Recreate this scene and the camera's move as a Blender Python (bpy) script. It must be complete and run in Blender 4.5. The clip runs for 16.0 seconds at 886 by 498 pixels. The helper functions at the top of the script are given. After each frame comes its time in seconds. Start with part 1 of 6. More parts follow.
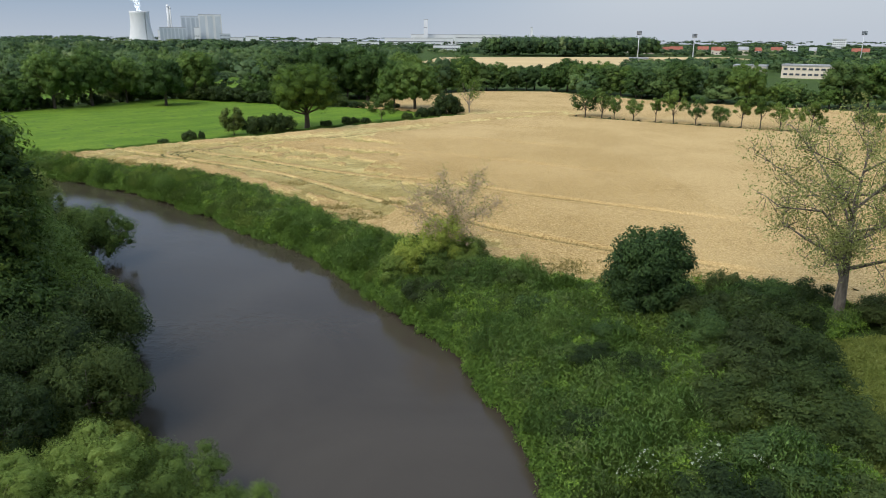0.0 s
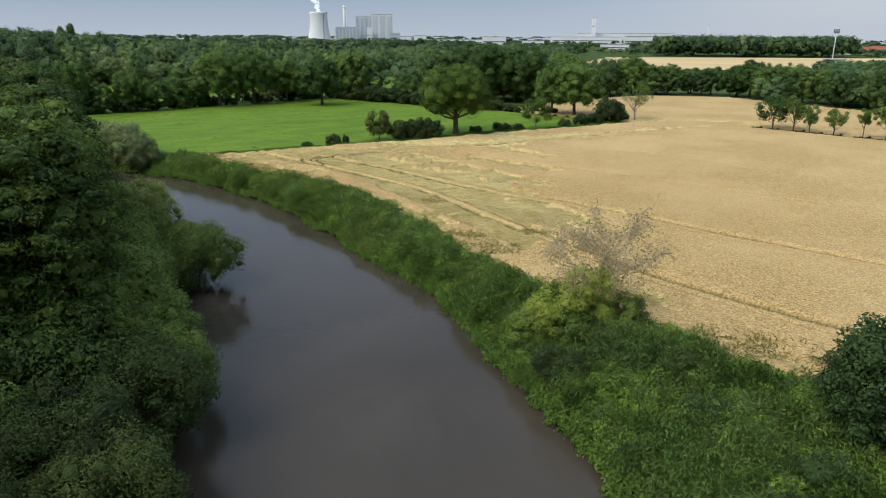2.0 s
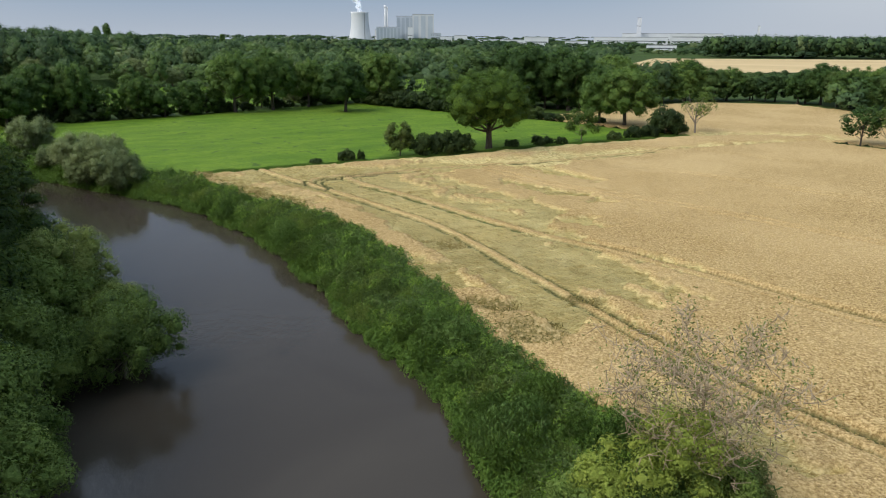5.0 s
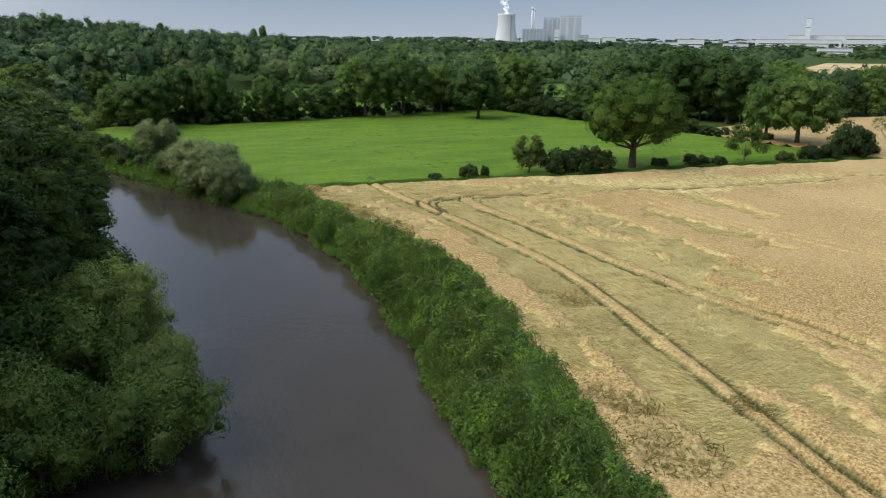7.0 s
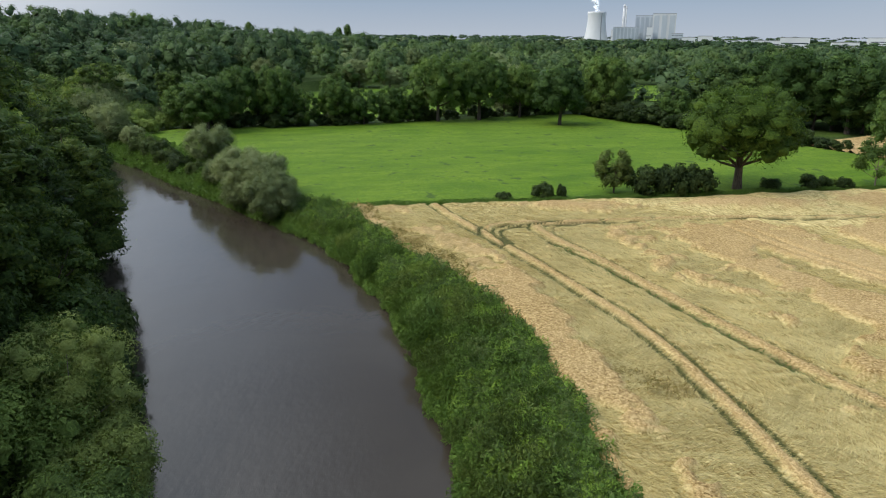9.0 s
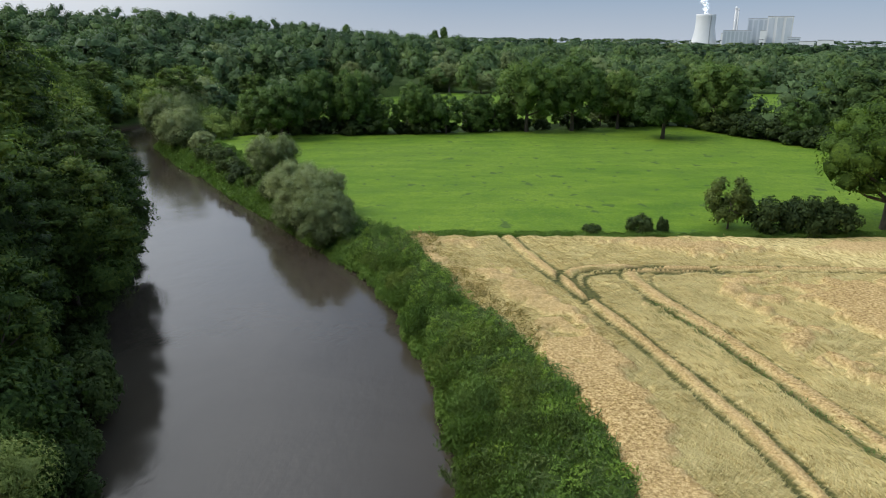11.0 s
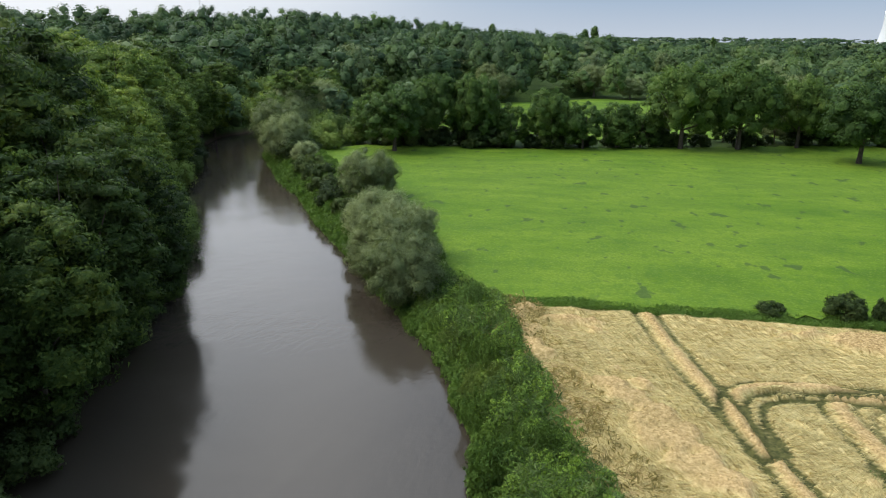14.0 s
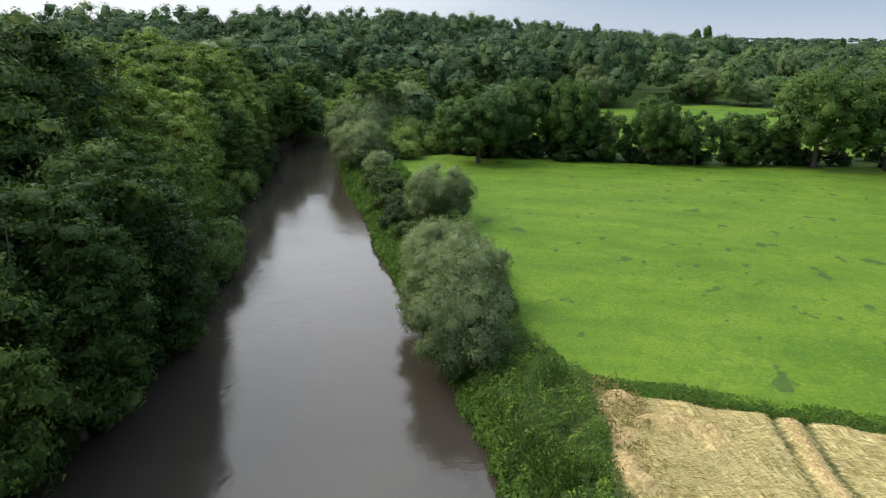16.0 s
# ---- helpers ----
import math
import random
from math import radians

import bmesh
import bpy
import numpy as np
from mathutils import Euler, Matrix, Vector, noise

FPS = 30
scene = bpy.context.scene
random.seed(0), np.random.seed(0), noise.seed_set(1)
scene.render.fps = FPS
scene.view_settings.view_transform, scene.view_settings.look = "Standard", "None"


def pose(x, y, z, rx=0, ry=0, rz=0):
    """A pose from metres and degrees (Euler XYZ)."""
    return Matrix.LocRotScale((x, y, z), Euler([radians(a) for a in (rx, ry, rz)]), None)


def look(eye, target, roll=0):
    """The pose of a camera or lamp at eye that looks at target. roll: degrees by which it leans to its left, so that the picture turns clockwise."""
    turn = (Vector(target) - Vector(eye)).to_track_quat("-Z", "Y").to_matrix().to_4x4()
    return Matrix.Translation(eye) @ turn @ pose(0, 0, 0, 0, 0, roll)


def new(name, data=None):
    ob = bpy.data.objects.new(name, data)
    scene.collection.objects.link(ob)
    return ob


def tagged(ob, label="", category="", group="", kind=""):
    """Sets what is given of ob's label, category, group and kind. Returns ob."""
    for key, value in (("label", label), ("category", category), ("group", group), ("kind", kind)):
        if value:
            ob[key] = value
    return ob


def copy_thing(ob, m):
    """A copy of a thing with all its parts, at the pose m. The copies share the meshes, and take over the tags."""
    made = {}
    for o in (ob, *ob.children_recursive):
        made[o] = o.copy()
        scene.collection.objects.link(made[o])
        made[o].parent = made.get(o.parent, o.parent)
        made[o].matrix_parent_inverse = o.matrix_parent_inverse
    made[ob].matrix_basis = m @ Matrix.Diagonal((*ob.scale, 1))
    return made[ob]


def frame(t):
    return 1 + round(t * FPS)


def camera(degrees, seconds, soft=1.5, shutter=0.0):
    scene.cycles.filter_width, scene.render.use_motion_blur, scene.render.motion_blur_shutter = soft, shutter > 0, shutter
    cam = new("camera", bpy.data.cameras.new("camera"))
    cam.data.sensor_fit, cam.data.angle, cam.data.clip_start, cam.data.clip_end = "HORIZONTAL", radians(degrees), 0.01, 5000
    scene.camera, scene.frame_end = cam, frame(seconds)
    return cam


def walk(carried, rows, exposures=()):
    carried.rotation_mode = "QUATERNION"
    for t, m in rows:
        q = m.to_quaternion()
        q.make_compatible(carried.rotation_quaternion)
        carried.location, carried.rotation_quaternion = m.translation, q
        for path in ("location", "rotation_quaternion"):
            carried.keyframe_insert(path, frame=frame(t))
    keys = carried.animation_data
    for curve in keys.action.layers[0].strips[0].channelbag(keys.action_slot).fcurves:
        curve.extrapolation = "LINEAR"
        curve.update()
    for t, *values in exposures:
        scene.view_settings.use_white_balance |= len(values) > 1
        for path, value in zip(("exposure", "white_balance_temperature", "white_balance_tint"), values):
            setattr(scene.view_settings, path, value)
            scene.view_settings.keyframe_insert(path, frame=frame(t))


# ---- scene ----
cam = camera(64.17, 16.0, soft=1.05)
# seconds, eye x, y, z, yaw, pitch, roll
PATH = [
    (0.0, 0.502, -0.082, 21.423, -0.805, -16.806, -0.336),
    (0.5, 0.744, 3.371, 21.442, 2.200, -16.817, -0.284),
    (1.0, 0.927, 6.836, 21.477, 5.665, -16.864, -0.256),
    (1.5, 1.012, 10.269, 21.480, 8.983, -16.887, -0.226),
    (2.0, 1.049, 13.686, 21.557, 12.057, -16.949, -0.234),
    (2.5, 0.969, 17.092, 21.565, 12.974, -16.963, -0.296),
    (3.0, 0.713, 20.494, 21.571, 12.998, -16.966, -0.344),
    (3.2, 0.563, 21.860, 21.586, 13.005, -16.964, -0.349),
    (5.3, -2.005, 36.313, 21.586, 16.535, -16.946, -0.311),
    (5.5, -2.263, 37.697, 21.567, 17.551, -16.923, -0.353),
    (6.0, -2.941, 41.169, 21.588, 20.502, -16.897, -0.333),
    (6.5, -3.676, 44.568, 21.618, 23.629, -16.898, -0.314),
    (7.0, -4.524, 47.955, 21.669, 26.656, -16.870, -0.298),
    (7.5, -5.483, 51.316, 21.673, 28.956, -16.866, -0.274),
    (8.0, -6.587, 54.680, 21.693, 30.574, -16.854, -0.291),
    (8.2, -7.083, 55.998, 21.755, 31.060, -16.900, -0.287),
    (10.3, -12.994, 69.462, 21.713, 37.688, -16.861, -0.332),
    (10.5, -13.631, 70.734, 21.675, 38.278, -16.820, -0.401),
    (11.0, -15.415, 73.890, 21.732, 41.238, -16.843, -0.394),
    (11.5, -17.223, 76.969, 21.683, 44.130, -16.864, -0.365),
    (12.0, -19.154, 79.979, 21.627, 45.287, -16.878, -0.381),
    (12.5, -21.166, 82.877, 21.541, 47.004, -16.889, -0.348),
    (13.0, -23.275, 85.727, 21.566, 49.077, -16.905, -0.338),
    (13.5, -25.437, 88.491, 21.548, 51.051, -16.907, -0.252),
    (14.0, -27.696, 91.129, 21.573, 52.986, -16.900, -0.235),
    (14.5, -30.063, 93.645, 21.545, 54.897, -16.888, -0.209),
    (15.0, -32.671, 96.127, 21.550, 56.969, -16.889, -0.238),
    (15.5, -35.311, 98.488, 21.452, 58.944, -16.898, -0.262),
    (16.0, -38.014, 100.811, 21.398, 60.966, -16.916, -0.256),
]
walk(cam, [(t, pose(x, y, z, 90 + pitch, roll, yaw)) for t, x, y, z, yaw, pitch, roll in PATH],
     exposures=[(0.0, -0.03), (3.0, -0.06), (6.5, -0.12), (9.5, -0.05), (12.0, 0.03), (16.0, 0.29)])

# ---- light ----
world = bpy.data.worlds.new("overcast_sky")
scene.world = world
world.use_nodes = True
wn, wl = world.node_tree.nodes, world.node_tree.links
wn.clear()
SUN_ELEV, SUN_AZ = 50.0, 210.0
sky = wn.new("ShaderNodeTexSky")
sky.sky_type = "NISHITA"
sky.sun_disc = False
sky.sun_elevation, sky.sun_rotation = radians(SUN_ELEV), radians(SUN_AZ)
sky.air_density, sky.dust_density = 1.0, 2.0
w_coord = wn.new("ShaderNodeTexCoord")
w_map = wn.new("ShaderNodeMapping")
w_map.inputs["Scale"].default_value = (1.0, 1.0, 3.5)
w_noise = wn.new("ShaderNodeTexNoise")
w_noise.inputs["Scale"].default_value = 1.6
w_noise.inputs["Detail"].default_value = 4.0
w_noise.inputs["Roughness"].default_value = 0.45
w_ramp = wn.new("ShaderNodeValToRGB")
w_ramp.color_ramp.elements[0].position, w_ramp.color_ramp.elements[0].color = 0.36, (2.7, 3.75, 5.5, 1)
w_ramp.color_ramp.elements[1].position, w_ramp.color_ramp.elements[1].color = 0.66, (4.2, 5.3, 6.9, 1)
w_sep = wn.new("ShaderNodeSeparateXYZ")
w_low = wn.new("ShaderNodeMapRange")
w_low.inputs["From Min"].default_value, w_low.inputs["From Max"].default_value = 0.0, 0.045
w_low.inputs["To Min"].default_value, w_low.inputs["To Max"].default_value = 0.7, 0.0
w_lowmix = wn.new("ShaderNodeMix")
w_lowmix.data_type = "RGBA"
w_lowmix.inputs["B"].default_value = (5.9, 6.5, 7.4, 1)
# a darker blue-grey bank of cloud low in the north-north-west, paler sky to both sides of it
w_bank = wn.new("ShaderNodeVectorMath")
w_bank.operation = "DOT_PRODUCT"
w_bank.inputs[1].default_value = (-0.42, 0.90, 0.0)
w_side = wn.new("ShaderNodeMapRange")
w_side.interpolation_type = "SMOOTHSTEP"
w_side.inputs["From Min"].default_value, w_side.inputs["From Max"].default_value = 0.74, 0.98
w_cloud = wn.new("ShaderNodeMix")
w_cloud.data_type = "RGBA"
w_cloud.inputs["A"].default_value, w_cloud.inputs["B"].default_value = (6.4, 6.9, 7.6, 1), (3.5, 4.6, 6.1, 1)
w_near = wn.new("ShaderNodeMapRange")
w_near.interpolation_type = "SMOOTHSTEP"
w_near.inputs["From Min"].default_value, w_near.inputs["From Max"].default_value = 0.06, 0.24
w_near.inputs["To Min"].default_value, w_near.inputs["To Max"].default_value = 0.8, 0.0
w_layer = wn.new("ShaderNodeMix")
w_layer.data_type = "RGBA"
w_high = wn.new("ShaderNodeMapRange")
w_high.interpolation_type = "SMOOTHSTEP"
w_high.inputs["From Min"].default_value, w_high.inputs["From Max"].default_value = 0.42, 0.88
w_high.inputs["To Min"].default_value, w_high.inputs["To Max"].default_value = 1.0, 2.0
w_zenith = wn.new("ShaderNodeVectorMath")
w_zenith.operation = "SCALE"
w_west = wn.new("ShaderNodeVectorMath")
w_west.operation = "DOT_PRODUCT"
w_west.inputs[1].default_value = (-0.88, 0.0, 0.47)
w_glow = wn.new("ShaderNodeMapRange")
w_glow.interpolation_type = "SMOOTHSTEP"
w_glow.inputs["From Min"].default_value, w_glow.inputs["From Max"].default_value = 0.70, 0.96
w_up = wn.new("ShaderNodeMapRange")
w_up.interpolation_type = "SMOOTHSTEP"
w_up.inputs["From Min"].default_value, w_up.inputs["From Max"].default_value = 0.03, 0.38
w_up.inputs["To Min"].default_value, w_up.inputs["To Max"].default_value = 0.5, 2.8
w_lift = wn.new("ShaderNodeMath")
w_lift.operation = "MULTIPLY_ADD"
w_lift.inputs[2].default_value = 1.0
w_pale = wn.new("ShaderNodeMix")
w_pale.data_type = "RGBA"
w_pale.inputs["B"].default_value = (6.2, 6.4, 6.7, 1)
w_bright = wn.new("ShaderNodeMath")
w_bright.operation = "MULTIPLY"
w_mix = wn.new("ShaderNodeMix")
w_mix.data_type = "RGBA"
w_mix.inputs["Factor"].default_value = 0.86
w_bg = wn.new("ShaderNodeBackground")
w_bg.inputs["Strength"].default_value = 0.1
w_out = wn.new("ShaderNodeOutputWorld")
wl.new(w_coord.outputs["Generated"], w_map.inputs["Vector"])
wl.new(w_map.outputs["Vector"], w_noise.inputs["Vector"])
wl.new(w_noise.outputs["Fac"], w_ramp.inputs["Fac"])
wl.new(w_coord.outputs["Generated"], w_sep.inputs["Vector"])
wl.new(w_sep.outputs["Z"], w_low.inputs["Value"])
wl.new(w_low.outputs["Result"], w_lowmix.inputs["Factor"])
wl.new(w_coord.outputs["Generated"], w_bank.inputs[0])
wl.new(w_bank.outputs["Value"], w_side.inputs["Value"])
wl.new(w_side.outputs["Result"], w_cloud.inputs["Factor"])
wl.new(w_sep.outputs["Z"], w_near.inputs["Value"])
wl.new(w_near.outputs["Result"], w_layer.inputs["Factor"])
wl.new(w_ramp.outputs["Color"], w_layer.inputs["A"])
wl.new(w_cloud.outputs["Result"], w_layer.inputs["B"])
wl.new(w_layer.outputs["Result"], w_lowmix.inputs["A"])
wl.new(sky.outputs["Color"], w_mix.inputs["A"])
wl.new(w_sep.outputs["Z"], w_high.inputs["Value"])
wl.new(w_glow.outputs["Result"], w_pale.inputs["Factor"])
wl.new(w_lowmix.outputs["Result"], w_pale.inputs["A"])
wl.new(w_pale.outputs["Result"], w_zenith.inputs[0])
wl.new(w_coord.outputs["Generated"], w_west.inputs[0])
wl.new(w_west.outputs["Value"], w_glow.inputs["Value"])
wl.new(w_sep.outputs["Z"], w_up.inputs["Value"])
wl.new(w_glow.outputs["Result"], w_lift.inputs[0])
wl.new(w_up.outputs["Result"], w_lift.inputs[1])
wl.new(w_lift.outputs["Value"], w_bright.inputs[0])
wl.new(w_high.outputs["Result"], w_bright.inputs[1])
wl.new(w_bright.outputs["Value"], w_zenith.inputs["Scale"])
wl.new(w_zenith.outputs["Vector"], w_mix.inputs["B"])
wl.new(w_mix.outputs["Result"], w_bg.inputs["Color"])
wl.new(w_bg.outputs["Background"], w_out.inputs["Surface"])

sun = new("sun", bpy.data.lights.new("sun", "SUN"))
sun.data.energy, sun.data.angle, sun.data.color = 2.2, radians(30), (1.0, 0.95, 0.87)
az, el = radians(SUN_AZ), radians(SUN_ELEV)
sun.matrix_world = look((0, 0, 60), (-math.sin(az) * math.cos(el), -math.cos(az) * math.cos(el), 60 - math.sin(el)))


# ---- materials ----
class Nodes:
    """Short hand for building one material."""

    def __init__(self, name):
        self.m = bpy.data.materials.new(name)
        self.m.use_nodes = True
        self.n, self.l = self.m.node_tree.nodes, self.m.node_tree.links
        self.n.clear()
        self.out = self.n.new("ShaderNodeOutputMaterial")
        self.pos = self.n.new("ShaderNodeNewGeometry")

    def put(self, sock, value):
        if isinstance(value, bpy.types.NodeSocket):
            self.l.new(value, sock)
        else:
            sock.default_value = value

    def noise(self, scale, detail=3.0, rough=0.55, stretch=None, vec=None, turn=0.0, warp=0.0):
        n = self.n.new("ShaderNodeTexNoise")
        n.inputs["Scale"].default_value, n.inputs["Detail"].default_value = scale, detail
        n.inputs["Roughness"].default_value, n.inputs["Distortion"].default_value = rough, warp
        v = vec or self.pos.outputs["Position"]
        if stretch or turn:
            mp = self.n.new("ShaderNodeMapping")
            mp.inputs["Scale"].default_value = stretch or (1, 1, 1)
            mp.inputs["Rotation"].default_value = (0, 0, radians(turn))
            if turn:
                first = self.n.new("ShaderNodeVectorRotate")
                first.rotation_type = "Z_AXIS"
                first.inputs["Angle"].default_value = radians(turn)
                self.l.new(v, first.inputs["Vector"])
                v = first.outputs["Vector"]
                mp.inputs["Rotation"].default_value = (0, 0, 0)
            self.l.new(v, mp.inputs["Vector"])
            v = mp.outputs["Vector"]
        self.l.new(v, n.inputs["Vector"])
        return n.outputs["Fac"]

    def ramp(self, fac, *stops):
        r = self.n.new("ShaderNodeValToRGB")
        e = r.color_ramp.elements
        while len(e) < len(stops):
            e.new(0.5)
        for k, (p, c) in enumerate(stops):
            e[k].position = p
            e[k].color = (*c, 1) if not isinstance(c, (int, float)) else (c, c, c, 1)
        self.l.new(fac, r.inputs["Fac"])
        return r.outputs["Color"]

    def mix(self, fac, a, b, blend="MIX"):
        x = self.n.new("ShaderNodeMix")
        x.data_type, x.blend_type = "RGBA", blend
        for key, value in (("Factor", fac), ("A", a), ("B", b)):
            if key != "Factor" and isinstance(value, tuple):
                value = (*value, 1)
            self.put(x.inputs[key], value)
        return x.outputs["Result"]

    def math(self, op, a, b=0.0):
        x = self.n.new("ShaderNodeMath")
        x.operation = op
        self.put(x.inputs[0], a)
        self.put(x.inputs[1], b)
        return x.outputs["Value"]

    def attr(self, name):
        a = self.n.new("ShaderNodeAttribute")
        a.attribute_name = name
        return a.outputs["Fac"]

    def bump(self, height, strength=0.5, dist=0.1):
        b = self.n.new("ShaderNodeBump")
        b.inputs["Strength"].default_value, b.inputs["Distance"].default_value = strength, dist
        self.l.new(height, b.inputs["Height"])
        return b.outputs["Normal"]

    def surface(self, colour, rough=0.8, normal=None, spec=0.3, metal=0.0, ior=None):
        p = self.n.new("ShaderNodeBsdfPrincipled")
        if isinstance(colour, tuple):
            colour = (*colour, 1)
        self.put(p.inputs["Base Color"], colour)
        self.put(p.inputs["Roughness"], rough)
        p.inputs["Specular IOR Level"].default_value = spec
        p.inputs["Metallic"].default_value = metal
        if ior:
            p.inputs["IOR"].default_value = ior
        if normal is not None:
            self.l.new(normal, p.inputs["Normal"])
        self.l.new(p.outputs["BSDF"], self.out.inputs["Surface"])
        return self.m


def leaf_mat(name, dark, mid, light, thru=0.33, patch=0.35, grey=None, leafy=5.0):
    """Foliage: each leaf cluster its own shade, leaf-sized speckle, larger patches, and each plant a little different."""
    k = Nodes(name)
    if mid[1] > mid[0]:
        # coarse far-wood leaves get more blue: distance haze put into the colour
        dark, mid, light = [(1.16 * r, 1.22 * g, (1.22 if leafy > 2 else 1.5) * b) for r, g, b in (dark, mid, light)]
    isl = k.pos.outputs["Random Per Island"]
    info = k.n.new("ShaderNodeObjectInfo").outputs["Random"]
    big, fine = k.noise(patch, 2.0), k.noise(leafy, 4.0, 0.7)
    v = k.math("ADD", k.math("MULTIPLY", isl, 0.22), k.math("MULTIPLY", big, 0.50))
    v = k.math("ADD", v, k.math("MULTIPLY", k.math("SUBTRACT", fine, 0.32), 0.75))
    v = k.math("ADD", v, k.math("MULTIPLY", k.math("SUBTRACT", info, 0.6), 0.32))
    col = k.ramp(v, (0.2, dark), (0.48, mid), (0.82, light))
    if grey:
        tone = k.attr("tone")
        col = k.mix(k.ramp(tone, (0.92, 0.0), (0.95, 0.8)), col, grey)
        col = k.mix(1.0, col, k.ramp(tone, (0.0, (0.64, 0.69, 0.66)), (0.45, (0.94, 0.96, 0.92)), (0.8, (1.22, 1.2, 0.86))), "MULTIPLY")
    nrm = k.bump(fine, 0.9 if leafy > 2 else 0.35, 0.9 / leafy)
    p = k.n.new("ShaderNodeBsdfPrincipled")
    k.l.new(col, p.inputs["Base Color"])
    k.l.new(nrm, p.inputs["Normal"])
    p.inputs["Roughness"].default_value = 0.65
    p.inputs["Specular IOR Level"].default_value = 0.2
    tr = k.n.new("ShaderNodeBsdfTranslucent")
    warm = k.mix(1.0, col, (1.1, 1.15, 0.75), "MULTIPLY")
    k.l.new(warm, tr.inputs["Color"])
    mx = k.n.new("ShaderNodeMixShader")
    mx.inputs["Fac"].default_value = thru
    k.l.new(p.outputs["BSDF"], mx.inputs[1])
    k.l.new(tr.outputs["BSDF"], mx.inputs[2])
    k.l.new(mx.outputs["Shader"], k.out.inputs["Surface"])
    return k.m


LEAF_OAK = leaf_mat("oak_leaves", (0.030, 0.060, 0.015), (0.078, 0.132, 0.028), (0.180, 0.240, 0.048))
LEAF_OAK_LIGHT = leaf_mat("light_oak_leaves", (0.030, 0.058, 0.009), (0.098, 0.155, 0.020), (0.225, 0.290, 0.038))
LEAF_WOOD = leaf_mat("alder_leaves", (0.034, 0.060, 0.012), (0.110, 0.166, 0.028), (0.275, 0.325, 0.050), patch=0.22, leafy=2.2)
# LEAF_WOOD made darker: shade of the near left bank put into the colour
LEAF_SHADED = leaf_mat("shaded_alder_leaves", (0.020, 0.038, 0.010), (0.058, 0.096, 0.019), (0.165, 0.205, 0.033), patch=0.22, leafy=2.2)
LEAF_WILLOW = leaf_mat("willow_leaves", (0.090, 0.116, 0.044), (0.195, 0.226, 0.092), (0.315, 0.340, 0.158))
LEAF_SALLOW = leaf_mat("sallow_leaves", (0.052, 0.084, 0.018), (0.142, 0.198, 0.042), (0.270, 0.325, 0.074))
LEAF_SHRUB = leaf_mat("shrub_leaves", (0.016, 0.030, 0.009), (0.046, 0.070, 0.018), (0.105, 0.132, 0.032))
LEAF_BELT = leaf_mat("field_tree_leaves", (0.024, 0.048, 0.016), (0.066, 0.110, 0.030), (0.150, 0.198, 0.050))
LEAF_THORN = leaf_mat("blackthorn_leaves", (0.024, 0.036, 0.011), (0.062, 0.084, 0.024), (0.128, 0.150, 0.044))
LEAF_YELLOW = leaf_mat("yellowing_leaves", (0.115, 0.150, 0.026), (0.265, 0.305, 0.052), (0.400, 0.425, 0.090))
LEAF_PALE_SALLOW = leaf_mat("pale_sallow_leaves", (0.070, 0.105, 0.022), (0.145, 0.200, 0.040), (0.250, 0.310, 0.072))
LEAF_OSIER = leaf_mat("osier_leaves", (0.088, 0.118, 0.028), (0.190, 0.226, 0.056), (0.320, 0.350, 0.100))
LEAF_MOUND = leaf_mat("willowherb_leaves", (0.086, 0.150, 0.038), (0.144, 0.230, 0.056), (0.240, 0.325, 0.088), patch=0.5, leafy=6.0)
LEAF_SHORE = leaf_mat("shore_herb_leaves", (0.060, 0.110, 0.020), (0.125, 0.200, 0.032), (0.220, 0.300, 0.058), patch=0.6, leafy=7.0)
LEAF_ASH = leaf_mat("ash_leaves", (0.046, 0.080, 0.014), (0.109, 0.160, 0.030), (0.202, 0.246, 0.052))
LEAF_OLIVE = leaf_mat("thin_olive_leaves", (0.095, 0.115, 0.030), (0.185, 0.200, 0.060), (0.290, 0.295, 0.110))
LEAF_RUSTY = leaf_mat("rusty_leaves", (0.046, 0.064, 0.014), (0.100, 0.126, 0.028), (0.170, 0.190, 0.046))
LEAF_HERB = leaf_mat("nettle_leaves", (0.090, 0.156, 0.030), (0.148, 0.232, 0.042), (0.236, 0.320, 0.064), patch=0.55, grey=(0.150, 0.190, 0.095), leafy=7.0)
LEAF_SEDGE = leaf_mat("sedge_blades", (0.045, 0.078, 0.022), (0.105, 0.150, 0.042), (0.210, 0.240, 0.085), patch=0.4)
LEAF_FAR = leaf_mat("far_wood_leaves", (0.032, 0.060, 0.021), (0.070, 0.112, 0.034), (0.136, 0.184, 0.050), thru=0.2, patch=0.06, grey=(0.145, 0.188, 0.105), leafy=1.3)


LEAF_EAR = leaf_mat("wheat_ears", (0.320, 0.212, 0.074), (0.455, 0.322, 0.124), (0.590, 0.430, 0.182), thru=0.1, patch=0.3)
STRAW = leaf_mat("flattened_straw", (0.280, 0.212, 0.072), (0.562, 0.455, 0.184), (0.770, 0.660, 0.325), thru=0.1, patch=0.3)
LEAF_DRY = leaf_mat("dry_weeds", (0.130, 0.125, 0.040), (0.300, 0.240, 0.090), (0.470, 0.370, 0.160), patch=0.6)
BLOSSOM = leaf_mat("white_blossom", (0.26, 0.30, 0.18), (0.42, 0.44, 0.32), (0.66, 0.66, 0.56), patch=0.5)
LEAF_GRASS = leaf_mat("pale_grass", (0.085, 0.110, 0.020), (0.160, 0.182, 0.040), (0.250, 0.255, 0.075), patch=0.3)


